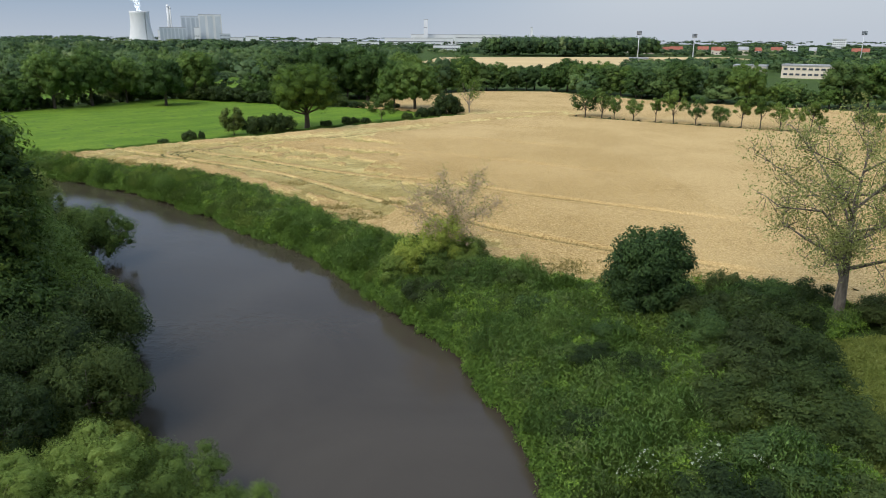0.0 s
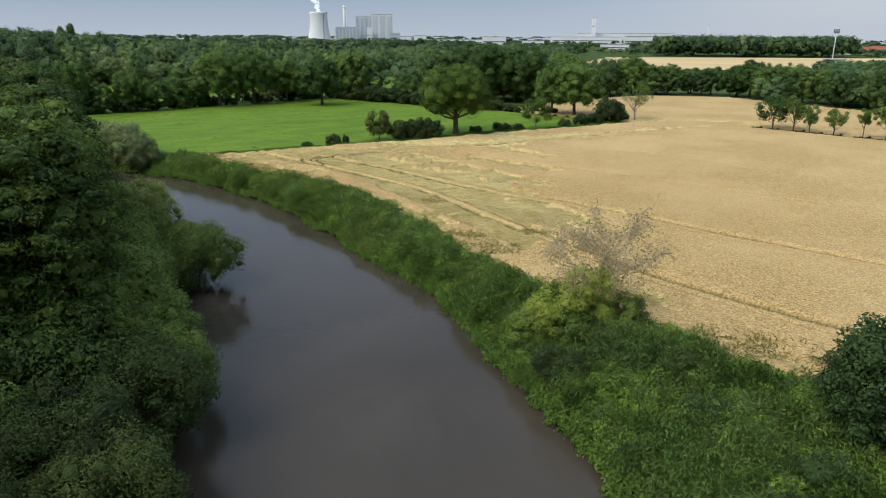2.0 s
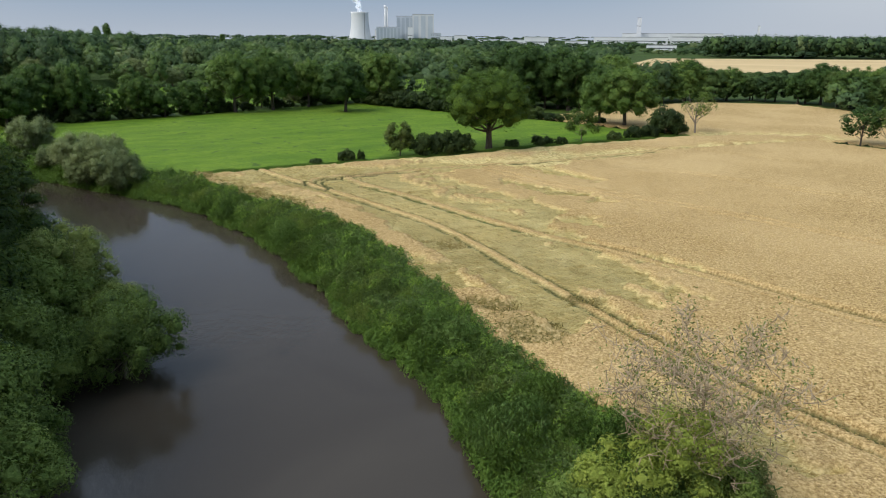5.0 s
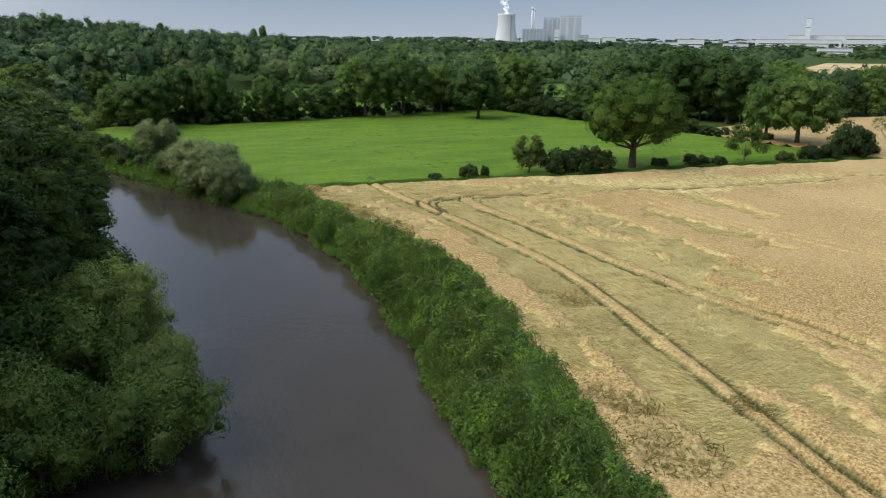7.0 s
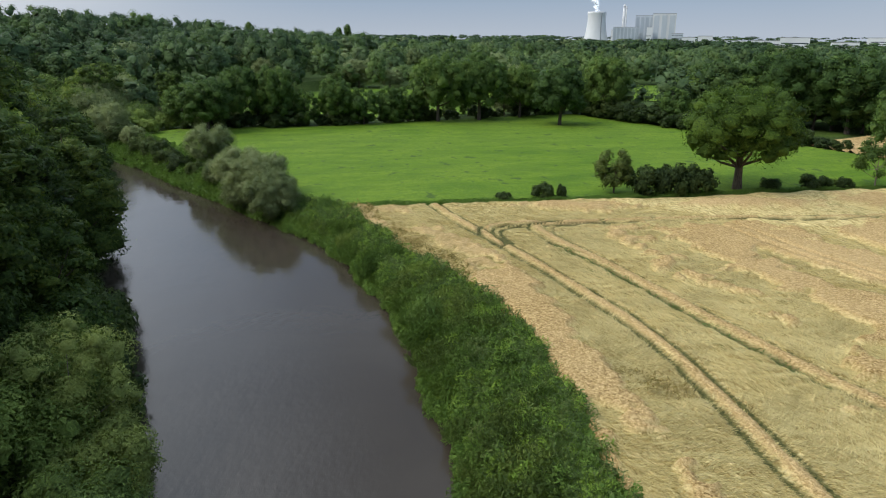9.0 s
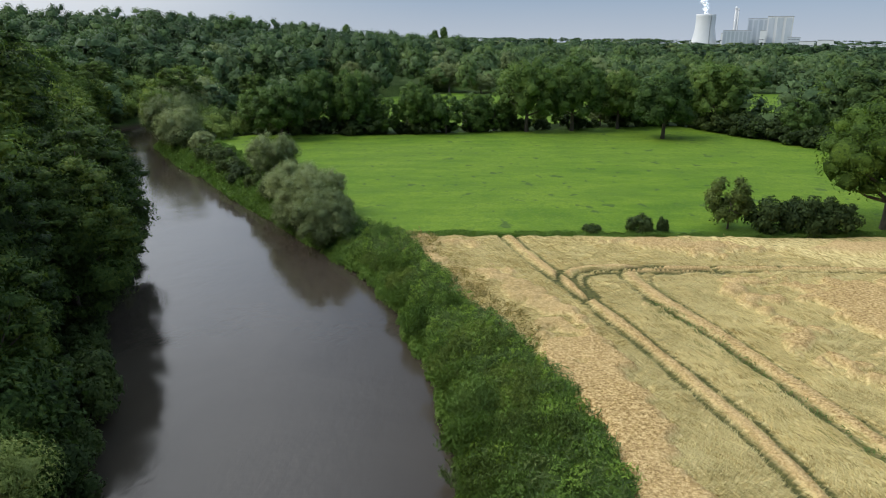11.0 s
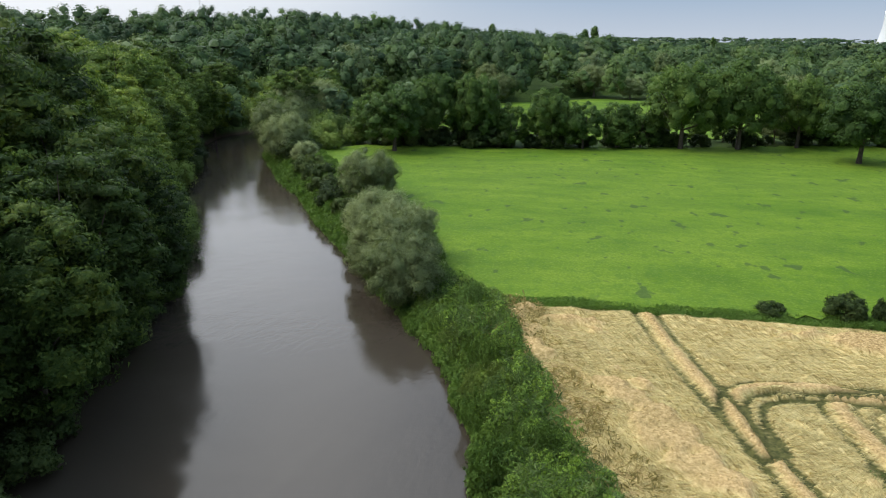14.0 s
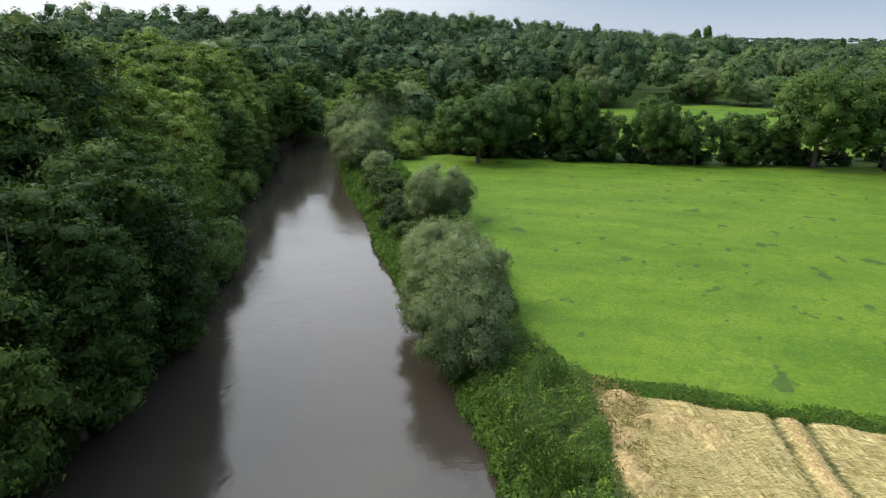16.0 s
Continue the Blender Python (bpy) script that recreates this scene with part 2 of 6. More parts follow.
def bark_mat(name, a, b):
    k = Nodes(name)
    n = k.noise(7.0, 4.0, 0.6, stretch=(1, 1, 0.18))
    return k.surface(k.ramp(n, (0.3, a), (0.7, b)), 0.9, k.bump(n, 0.6, 0.04), 0.15)


BARK = bark_mat("grey_brown_bark", (0.045, 0.036, 0.028), (0.130, 0.105, 0.080))
BARK_GREY = bark_mat("grey_bark", (0.080, 0.066, 0.052), (0.200, 0.168, 0.135))
BARK_PALE = bark_mat("pale_bark", (0.130, 0.105, 0.085), (0.300, 0.250, 0.205))
TWIG = bark_mat("dry_twigs", (0.300, 0.215, 0.130), (0.500, 0.390, 0.250))


def ground_mat():
    k = Nodes("rough_ground")
    big, small = k.noise(0.05, 3.0), k.noise(2.2, 4.0)
    a = k.ramp(small, (0.3, (0.028, 0.048, 0.012)), (0.6, (0.060, 0.095, 0.022)), (0.8, (0.110, 0.125, 0.045)))
    b = k.ramp(small, (0.3, (0.050, 0.090, 0.016)), (0.7, (0.120, 0.190, 0.030)))
    c = k.mix(k.ramp(big, (0.58, 0.0), (0.72, 1.0)), a, b)
    sep = k.n.new("ShaderNodeSeparateXYZ")
    k.l.new(k.pos.outputs["Position"], sep.inputs["Vector"])
    wet = k.n.new("ShaderNodeMapRange")
    wet.inputs["From Min"].default_value, wet.inputs["From Max"].default_value = -2.2, -1.2
    k.l.new(sep.outputs["Z"], wet.inputs["Value"])
    c = k.mix(wet.outputs["Result"], (0.055, 0.040, 0.026), c)
    return k.surface(c, 0.92, k.bump(small, 0.7, 0.15), 0.1)


def meadow_mat():
    k = Nodes("meadow_grass")
    big = k.noise(0.03, 3.0, 0.5)
    mid = k.noise(0.17, 5.0, 0.65, stretch=(0.45, 1.0, 1.0), turn=-43)
    tuft = k.noise(0.9, 4.0, 0.65, stretch=(1.0, 0.7, 1.0), turn=-43)
    fine = k.noise(4.0, 4.0, 0.7)
    spot = k.noise(0.5, 2.0, 0.5, stretch=(1.0, 0.6, 1.0), turn=-43)
    c = k.ramp(mid, (0.38, (0.064, 0.132, 0.008)), (0.5, (0.096, 0.178, 0.009)), (0.62, (0.138, 0.218, 0.015)))
    c = k.mix(k.ramp(big, (0.38, 0.0), (0.64, 0.5)), c, (0.158, 0.232, 0.026))
    c = k.mix(k.ramp(tuft, (0.38, 0.55), (0.5, 0.0)), c, (0.068, 0.140, 0.014))
    c = k.mix(k.ramp(fine, (0.40, 0.5), (0.52, 0.0)), c, (0.075, 0.135, 0.014))
    c = k.mix(k.ramp(fine, (0.54, 0.0), (0.64, 0.45)), c, (0.200, 0.265, 0.045))
    c = k.mix(k.ramp(spot, (0.645, 0.0), (0.69, 0.75)), c, (0.050, 0.088, 0.022))
    h = k.math("ADD", k.math("MULTIPLY", fine, 0.4), tuft)
    return k.surface(c, 0.85, k.bump(h, 0.7, 0.22), 0.12)


def wheat_mat():
    k = Nodes("ripe_wheat")
    lodge, track, green, dry = k.attr("lodged"), k.attr("track"), k.attr("green"), k.attr("weedy")
    ears = k.noise(5.5, 4.0, 0.7)
    tuft = k.noise(1.7, 4.0, 0.65)
    big = k.noise(0.05, 3.0, 0.55)
    c = k.ramp(ears, (0.37, (0.176, 0.105, 0.034)), (0.49, (0.408, 0.276, 0.112)), (0.61, (0.632, 0.458, 0.212)))
    c = k.mix(k.ramp(tuft, (0.36, 0.35), (0.5, 0.0)), c, (0.400, 0.262, 0.098))
    c = k.mix(k.ramp(big, (0.40, 0.0), (0.62, 0.4)), c, (0.600, 0.430, 0.205))
    swirl = k.noise(0.55, 5.0, 0.65, stretch=(0.42, 1.8, 1.0), turn=25, warp=1.6)
    comb = k.noise(2.8, 4.0, 0.7, stretch=(0.30, 1.9, 1.0), turn=18, warp=1.0)
    flat = k.ramp(comb, (0.37, (0.225, 0.162, 0.052)), (0.49, (0.510, 0.395, 0.156)), (0.61, (0.750, 0.615, 0.290)))
    flat = k.mix(k.math("MULTIPLY", k.ramp(swirl, (0.38, 1.0), (0.46, 0.0)), green), flat, (0.140, 0.155, 0.040))
    flat = k.mix(k.ramp(swirl, (0.52, 0.0), (0.64, 0.45)), flat, (0.600, 0.450, 0.190))
    c = k.mix(lodge, c, flat)
    weed = k.ramp(k.noise(2.6, 4.0, 0.7), (0.38, (0.165, 0.135, 0.046)), (0.5, (0.355, 0.262, 0.108)), (0.62, (0.520, 0.390, 0.185)))
    c = k.mix(dry, c, weed)
    # weedy rut floor, darkened further as painted shade of the crop walls
    wheel = k.ramp(k.noise(3.0, 4.0, 0.7), (0.38, (0.026, 0.036, 0.010)), (0.62, (0.100, 0.100, 0.030)))
    c = k.mix(k.ramp(track, (0.2, 0.0), (0.8, 0.95)), c, wheel)
    h = k.math("ADD", k.math("MULTIPLY", ears, 0.7), k.math("MULTIPLY", k.math("MULTIPLY", comb, lodge), 0.6))
    return k.surface(c, 0.88, k.bump(h, 0.8, 0.14), 0.1)


def far_wheat_mat():
    k = Nodes("distant_wheat")
    n = k.noise(0.02, 4.0, 0.6, stretch=(0.3, 1, 1), turn=12)
    return k.surface(k.ramp(n, (0.3, (0.450, 0.319, 0.144)), (0.7, (0.625, 0.463, 0.237))), 0.9)


def water_mat():
    k = Nodes("brown_river_water")
    ripple = k.noise(1.5, 4.0, 0.65, stretch=(1.0, 0.55, 1.0), turn=-30)
    slow = k.noise(0.12, 3.0, 0.55)
    patch = k.ramp(k.noise(0.045, 2.0, 0.5), (0.4, 0.15), (0.65, 1.0))
    silt = k.noise(0.06, 3.0, 0.6, warp=1.0)
    col = k.ramp(silt, (0.3, (0.044, 0.035, 0.025)), (0.7, (0.058, 0.047, 0.034)))
    h = k.math("ADD", k.math("MULTIPLY", k.math("MULTIPLY", ripple, patch), 0.62), slow)
    return k.surface(col, 0.08, k.bump(h, 0.55, 0.12), 0.5, ior=1.333)


GROUND, MEADOW, WHEAT, FAR_WHEAT, WATER = ground_mat(), meadow_mat(), wheat_mat(), far_wheat_mat(), water_mat()


def plain_mat(name, a, b, scale=0.3, rough=0.7, metal=0.0):
    k = Nodes(name)
    n = k.noise(scale, 4.0, 0.6, stretch=(1, 1, 0.35))
    return k.surface(k.ramp(n, (0.3, a), (0.7, b)), rough, None, 0.3, metal)


CONCRETE = plain_mat("pale_concrete", (0.60, 0.61, 0.61), (0.69, 0.70, 0.70), 0.05)
CLADDING = plain_mat("grey_cladding", (0.46, 0.51, 0.55), (0.55, 0.59, 0.63), 0.05)
CLADDING_DARK = plain_mat("blue_grey_cladding", (0.34, 0.39, 0.44), (0.42, 0.47, 0.51), 0.05)
WHITE = plain_mat("white_cladding", (0.66, 0.67, 0.68), (0.75, 0.76, 0.76), 0.05)
GLASS = plain_mat("dark_glazing", (0.04, 0.05, 0.06), (0.09, 0.10, 0.12), 0.5, 0.15)
CREAM = plain_mat("cream_render", (0.60, 0.52, 0.40), (0.70, 0.62, 0.50), 0.2)
BRICK_WALL = plain_mat("light_render", (0.50, 0.44, 0.36), (0.62, 0.56, 0.48), 0.2)
ROOF_RED = plain_mat("red_roof_tiles", (0.24, 0.075, 0.045), (0.34, 0.115, 0.070), 0.5)
ROOF_GREY = plain_mat("grey_flat_roof", (0.28, 0.28, 0.29), (0.38, 0.38, 0.38), 0.2)
STEEL_DARK = plain_mat("dark_steel", (0.12, 0.12, 0.13), (0.18, 0.18, 0.19), 0.8, 0.6, 0.3)
STEEL = plain_mat("galvanised_steel", (0.45, 0.46, 0.48), (0.60, 0.61, 0.62), 0.8, 0.45, 0.4)


def steam_mat():
    k = Nodes("steam")
    d = k.n.new("ShaderNodeBsdfDiffuse")
    d.inputs["Color"].default_value = (0.95, 0.95, 0.96, 1)
    t = k.n.new("ShaderNodeBsdfTransparent")
    mx = k.n.new("ShaderNodeMixShader")
    mx.inputs["Fac"].default_value = 0.16
    s = k.n.new("ShaderNodeBsdfTranslucent")
    s.inputs["Color"].default_value = (0.98, 0.98, 0.99, 1)
    both = k.n.new("ShaderNodeAddShader")
    k.l.new(d.outputs["BSDF"], both.inputs[0])
    k.l.new(s.outputs["BSDF"], both.inputs[1])
    k.l.new(t.outputs["BSDF"], mx.inputs[1])
    k.l.new(both.outputs["Shader"], mx.inputs[2])
    k.l.new(mx.outputs["Shader"], k.out.inputs["Surface"])
    return k.m


STEAM = steam_mat()


# ---- mesh helpers ----
def mesh_np(name, verts, faces, material, smooth=False, attrs=None, normals=None):
    """A mesh from numpy vertices and a list of (n, 3) or (n, 4) index arrays."""
    me = bpy.data.meshes.new(name)
    verts = np.asarray(verts, np.float32)
    faces = [np.asarray(f, np.int32) for f in faces if len(f)]
    total = np.concatenate([np.full(len(f), f.shape[1], np.int32) for f in faces])
    loops = np.concatenate([f.ravel() for f in faces])
    me.vertices.add(len(verts))
    me.vertices.foreach_set("co", verts.ravel())
    me.loops.add(len(loops))
    me.loops.foreach_set("vertex_index", loops)
    me.polygons.add(len(total))
    me.polygons.foreach_set("loop_start", np.concatenate([[0], np.cumsum(total)[:-1]]).astype(np.int32))
    me.polygons.foreach_set("use_smooth", np.full(len(total), smooth, bool))
    for key, values in (attrs or {}).items():
        at = me.attributes.new(key, "FLOAT", "POINT")
        at.data.foreach_set("value", np.asarray(values, np.float32))
    me.update(calc_edges=True)
    me.validate()
    if normals is not None:
        me.polygons.foreach_set("use_smooth", np.ones(len(me.polygons), bool))
        me.normals_split_custom_set_from_vertices(np.asarray(normals, np.float32))
    me.materials.append(material)
    return me


def part(name, bm, material, parent, label=""):
    """Links a bmesh or a mesh as one part under a thing."""
    if isinstance(bm, bmesh.types.BMesh):
        me = bpy.data.meshes.new(name)
        bm.to_mesh(me)
        bm.free()
        me.materials.append(material)
    else:
        me = bm
    ob = new(name, me)
    ob.parent = parent
    return tagged(ob, label)


def joined(pieces):
    """Several (verts, [faces]) in one."""
    V, F3, F4, off = [], [], [], 0
    for v, fs in pieces:
        V.append(v)
        for f in fs:
            if len(f):
                (F3 if f.shape[1] == 3 else F4).append(f + off)
        off += len(v)
    out = []
    if F3:
        out.append(np.concatenate(F3))
    if F4:
        out.append(np.concatenate(F4))
    return np.concatenate(V), out


def tube(points, radii, sides=6):
    pts = np.asarray(points, float)
    n = len(pts)
    V = []
    for i in range(n):
        d = pts[min(i + 1, n - 1)] - pts[max(i - 1, 0)]
        d /= np.linalg.norm(d) + 1e-9
        a = np.cross(d, (0.31, 0.95, 0.1))
        a /= np.linalg.norm(a) + 1e-9
        b = np.cross(d, a)
        ang = np.linspace(0, 2 * np.pi, sides, endpoint=False)
        V.append(pts[i] + radii[i] * (np.cos(ang)[:, None] * a + np.sin(ang)[:, None] * b))
    q = []
    for i in range(n - 1):
        for j in range(sides):
            k = (j + 1) % sides
            q.append((i * sides + j, i * sides + k, (i + 1) * sides + k, (i + 1) * sides + j))
    cap = [((n - 1) * sides, (n - 1) * sides + j, (n - 1) * sides + j + 1) for j in range(1, sides - 1)]
    return np.concatenate(V), [np.array(q), np.array(cap)]


def unit(v):
    return v / (np.linalg.norm(v, axis=-1, keepdims=True) + 1e-9)


def leaf_cards(rng, centres, normals, length, width):
    """One pointed blade for each leaf cluster."""
    n = len(centres)
    normals = unit(normals)
    u = unit(np.cross(normals, rng.normal(size=(n, 3))))
    v = np.cross(normals, u)
    s = rng.uniform(0.6, 1.4, (n, 1))
    L, W = length * s * 1.15, width * s * 1.25
    tip, base = centres + u * L * 0.6, centres - u * L * 0.4
    V = np.stack([tip, base + v * W / 2, base - v * W / 2], 1).reshape(-1, 3)
    return V, [np.arange(3 * n, dtype=np.int32).reshape(n, 3)]


def make_sphere(level):
    bm = bmesh.new()
    bmesh.ops.create_icosphere(bm, subdivisions=level, radius=1)
    V = np.array([v.co[:] for v in bm.verts])
    F = np.array([[v.index for v in f.verts] for f in bm.faces])
    bm.free()
    return V, F


BALL_V, BALL_F = make_sphere(2)
STONE_V, STONE_F = make_sphere(1)


def foliage(rng, puffs, count, length, width, core=0.56, spread=0.26, droop=0.0):
    """Leaf clusters round the puffs (x, y, z, rx, rz), over a lumpy inner mass."""
    puffs = np.asarray(puffs, float)
    w = puffs[:, 3] * (puffs[:, 3] + puffs[:, 4])
    pick = rng.choice(len(puffs), count, p=w / w.sum())
    d = unit(rng.normal(size=(count, 3)) + (0, 0, 0.4))
    p = puffs[pick]
    r = 1.0 - spread * rng.random(count) + 0.09 * rng.normal(size=count)
    c = p[:, :3] + d * np.stack([p[:, 3], p[:, 3], p[:, 4]], 1) * r[:, None]
    nrm = d * 0.8 + rng.normal(size=(count, 3)) * 0.34 + (0, 0, 0.3)
    pieces = [leaf_cards(rng, c, nrm, length, width)]
    lo, hi = (puffs[:, :3] - puffs[:, [3, 3, 4]]).min(0), (puffs[:, :3] + puffs[:, [3, 3, 4]]).max(0)
    bend = unit(d * 1.0 + 0.5 * (c - (lo + hi) / 2) / ((hi - lo) / 2) + 0.3 * rng.normal(size=(count, 3)) + (0, 0, 0.42))
    normals = [np.repeat(bend, 3, axis=0)]
    if core:
        for q in puffs:
            k = core * (1 + 0.24 * rng.normal(size=(len(STONE_V), 1)))
            pieces.append((q[:3] + STONE_V * k * (q[3], q[3], q[4]), [STONE_F]))
            normals.append(unit(STONE_V * 0.7 + 0.6 * (q[:3] - (lo + hi) / 2) / ((hi - lo) / 2) + 0.4 * rng.normal(size=STONE_V.shape) + (0, 0, 0.3)))
    V, F = joined(pieces)
    if droop:
        V[:3 * count, 2] -= np.repeat(droop * rng.random(count), 3)
    return V, F, np.concatenate(normals)


def crown_puffs(rng, H, R, base, n, rel=(0.26, 0.40), squash=0.8, lean=0.0):
    """Puffs over an uneven ellipsoid between the heights base and H."""
    hc, hz = (H + base) / 2, (H - base) / 2
    out = []
    golden = math.pi * (3 - math.sqrt(5))
    for i in range(n):
        zz = 0.94 - 1.7 * (i + 0.5) / n
        a = i * golden + rng.uniform(-0.5, 0.5)
        k = max(0.0, 1 - abs(zz) ** 2.3) ** (1 / 2.3)
        r = R * rng.uniform(*rel)
        f = rng.uniform(0.66, 0.94)
        out.append((math.cos(a) * k * R * f + lean * zz, math.sin(a) * k * R * f, hc + zz * (hz - r * squash * 0.8) * rng.uniform(0.85, 1.05), r, r * squash))
    for _ in range(max(2, n // 6)):
        out.append((rng.normal() * R * 0.25, rng.normal() * R * 0.25, hc + rng.uniform(-0.4, 0.5) * hz, R * 0.45, R * 0.4))
    return out


def branches(rng, H, base, R, puffs, trunk_r, limbs=8, sides=7, root=0.0):
    """A tapered trunk and limbs that run out to the puffs."""
    top = base + (H - base) * 0.55
    zs = np.linspace(0, top, 6)
    wob = np.cumsum(rng.normal(0, trunk_r * 0.22, (6, 2)), axis=0)
    wob[0] = 0
    pts = np.c_[wob, zs]
    rad = trunk_r * np.array([1.35, 1.0, 0.88, 0.72, 0.5, 0.25])
    pieces = [tube(pts, rad, sides)]
    for q in list(puffs)[:: max(1, len(puffs) // limbs)]:
        f = rng.uniform(0.35, 0.8)
        s = np.array([np.interp(f * top, zs, pts[:, 0]), np.interp(f * top, zs, pts[:, 1]), f * top])
        e = np.array(q[:3])
        m = (s + e) / 2 + (0, 0, -0.06 * np.linalg.norm(e - s))
        pieces.append(tube([s, m, e], [trunk_r * 0.42, trunk_r * 0.26, trunk_r * 0.07], 5))
    V, F = joined(pieces)
    V[:, 2] -= root
    return V, F


def tree_model(name, label, category, H, R, base, n, leaves, leaf, seed, material, bark=None, trunk=0.35, core=0.56, squash=0.8, rel=(0.26, 0.40), width=0.62, lean=0.0, droop=0.0, group="", limbs=8):
    """A tree or shrub: an Empty at its foot with a trunk and a crown."""
    rng = np.random.default_rng(seed)
    puffs = crown_puffs(rng, H, R, base, n, rel, squash, lean)
    thing = tagged(new(name), label, category, group)
    V, F = branches(rng, H, base, R, puffs, trunk, limbs, root=0.3)
    part("trunk", mesh_np("trunk", V, F, bark or BARK, True), None, thing)
    V, F, N = foliage(rng, puffs, leaves, leaf, leaf * width, core, droop=droop)
    part("crown", mesh_np("crown", V, F, material, normals=N), None, thing)
    return thing


# ---- plan of the place ----
RIGHT_BANK = [(9, -40), (9, 10), (8.0, 22), (6.4, 32.7), (5.4, 39), (3.8, 45), (1.6, 51.4), (-2.8, 57.8), (-6.4, 64.2), (-12.6, 75), (-17.3, 80), (-23, 85), (-28.4, 91.5), (-36.5, 99.3), (-45, 107), (-54, 113.2), (-61.5, 117.9), (-69, 121), (-77, 123.5), (-92, 128), (-109, 132), (-124, 137), (-138, 140), (-164, 148.4), (-182, 160), (-192, 180), (-200, 215)]
LEFT_BANK = [(-20, -40), (-16, 5), (-12, 22), (-10.5, 31), (-19.5, 42), (-24, 50), (-29, 58), (-37, 65), (-40, 72), (-46, 80), (-56, 86.5), (-68, 92), (-79, 97), (-89, 103), (-98, 108.5), (-112, 113), (-136, 118), (-152, 129), (-177, 138), (-196, 152), (-207, 178), (-214, 215)]
FIELD_EDGE = [(-69.3, 127.8), (-67.3, 126.9), (-58.9, 121.9), (-48.3, 116.2), (-39.3, 111.1), (-32.2, 106.6), (-24.2, 97.6), (-17.5, 89.6), (-10, 80.2), (-4, 73.5), (1.5, 69.5), (6, 65), (10, 61), (14.5, 58), (22, 58.5), (31, 57), (37, 51), (46, 44), (75, 30), (150, 0)]
FIELD = FIELD_EDGE + [(230, 60), (190, 165), (131, 205), (111, 220), (81, 237), (60, 262), (45, 282), (19, 282), (-4, 260), (-19, 238), (-27, 222), (-10, 209), (10, 199.5), (-20, 173.5), (-36.7, 157), (-51.8, 143.5), (-60.6, 135.5)]
MEADOW_AREA = [(-69, 126), (-61.2, 136.1), (-52.5, 144.2), (-37.4, 157.7), (-20.8, 174.2), (9, 200), (-8, 208), (-26, 219), (-50, 228), (-74, 243), (-89, 247), (-105, 222), (-127, 188.5), (-143, 172.5), (-151, 163), (-148, 151), (-138, 146), (-124, 142.5), (-108, 138), (-92, 134), (-80, 130)]


def to_line(px, py, line):
    """Distance of the points to a polyline."""
    best = np.full(px.shape, 1e9)
    for (x0, y0), (x1, y1) in zip(line[:-1], line[1:]):
        dx, dy = x1 - x0, y1 - y0
        t = np.clip(((px - x0) * dx + (py - y0) * dy) / (dx * dx + dy * dy), 0, 1)
        best = np.minimum(best, np.hypot(px - x0 - t * dx, py - y0 - t * dy))
    return best


def inside(px, py, poly):
    res = np.zeros(px.shape, bool)
    n = len(poly)
    for i in range(n):
        (x0, y0), (x1, y1) = poly[i], poly[(i + 1) % n]
        if y0 == y1:
            continue
        res ^= ((y0 > py) != (y1 > py)) & (px < (x1 - x0) * (py - y0) / (y1 - y0) + x0)
    return res


RIVER = RIGHT_BANK + LEFT_BANK[::-1]
RIDGE = [(-250, 40), (-327, 168), (-390, 277), (-430, 366), (-500, 480)]


def smooth(a, b, v):
    t = np.clip((v - a) / (b - a), 0, 1)
    return t * t * (3 - 2 * t)


def wave(px, py, k, seed=0.0):
    """A cheap smooth noise between about -1 and 1."""
    px, py = px * k, py * k
    return (np.sin(px + 1.7 * np.sin(py * 0.83 + seed) + seed) + np.sin(py * 1.13 + 1.3 * np.sin(px * 0.91 - seed) + 2.1 * seed) + np.sin((px + py) * 0.71 + 1.9 * np.sin((px - py) * 0.57 + seed))) / 3


def river_parts(px, py):
    dr, dl = to_line(px, py, RIGHT_BANK), to_line(px, py, LEFT_BANK)
    wet = inside(px, py, RIVER)
    return dr, dl, wet


def ground_z(px, py):
    px, py = np.asarray(px, float), np.asarray(py, float)
    dr, dl, wet = river_parts(px, py)
    left = dl < dr
    d = np.minimum(dr, dl)
    right_z = -2.95 + 1.65 * smooth(0.4, 1.9, dr) + 1.3 * smooth(0.5, 8.5, dr)
    left_z = -2.95 + 1.75 * smooth(0.4, 2.0, dl) + 1.5 * smooth(1.0, 8.0, dl) + 3.0 * smooth(8, 40, dl) * smooth(-30, -70, px)
    z = np.where(left, left_z, right_z)
    z = np.where(wet, -2.95 - np.minimum(d * 0.8, 1.6), z)
    rd = to_line(px, py, RIDGE)
    z = z + np.where(wet, 0, 12.0 * (1 - 0.85 * smooth(250, 480, py)) * np.exp(-(rd / 95.0) ** 2) * smooth(40, 160, d))
    return z


def near_grid(lo, hi, step, far, grow=1.22):
    a = list(np.arange(lo, hi + step, step))
    s, x = step, a[-1]
    up = []
    while x < far:
        s *= grow
        x += s
        up.append(x)
    s, x = step, a[0]
    down = []
    while x > -far:
        s *= grow
        x -= s
        down.append(x)
    return np.array(down[::-1] + a + up)


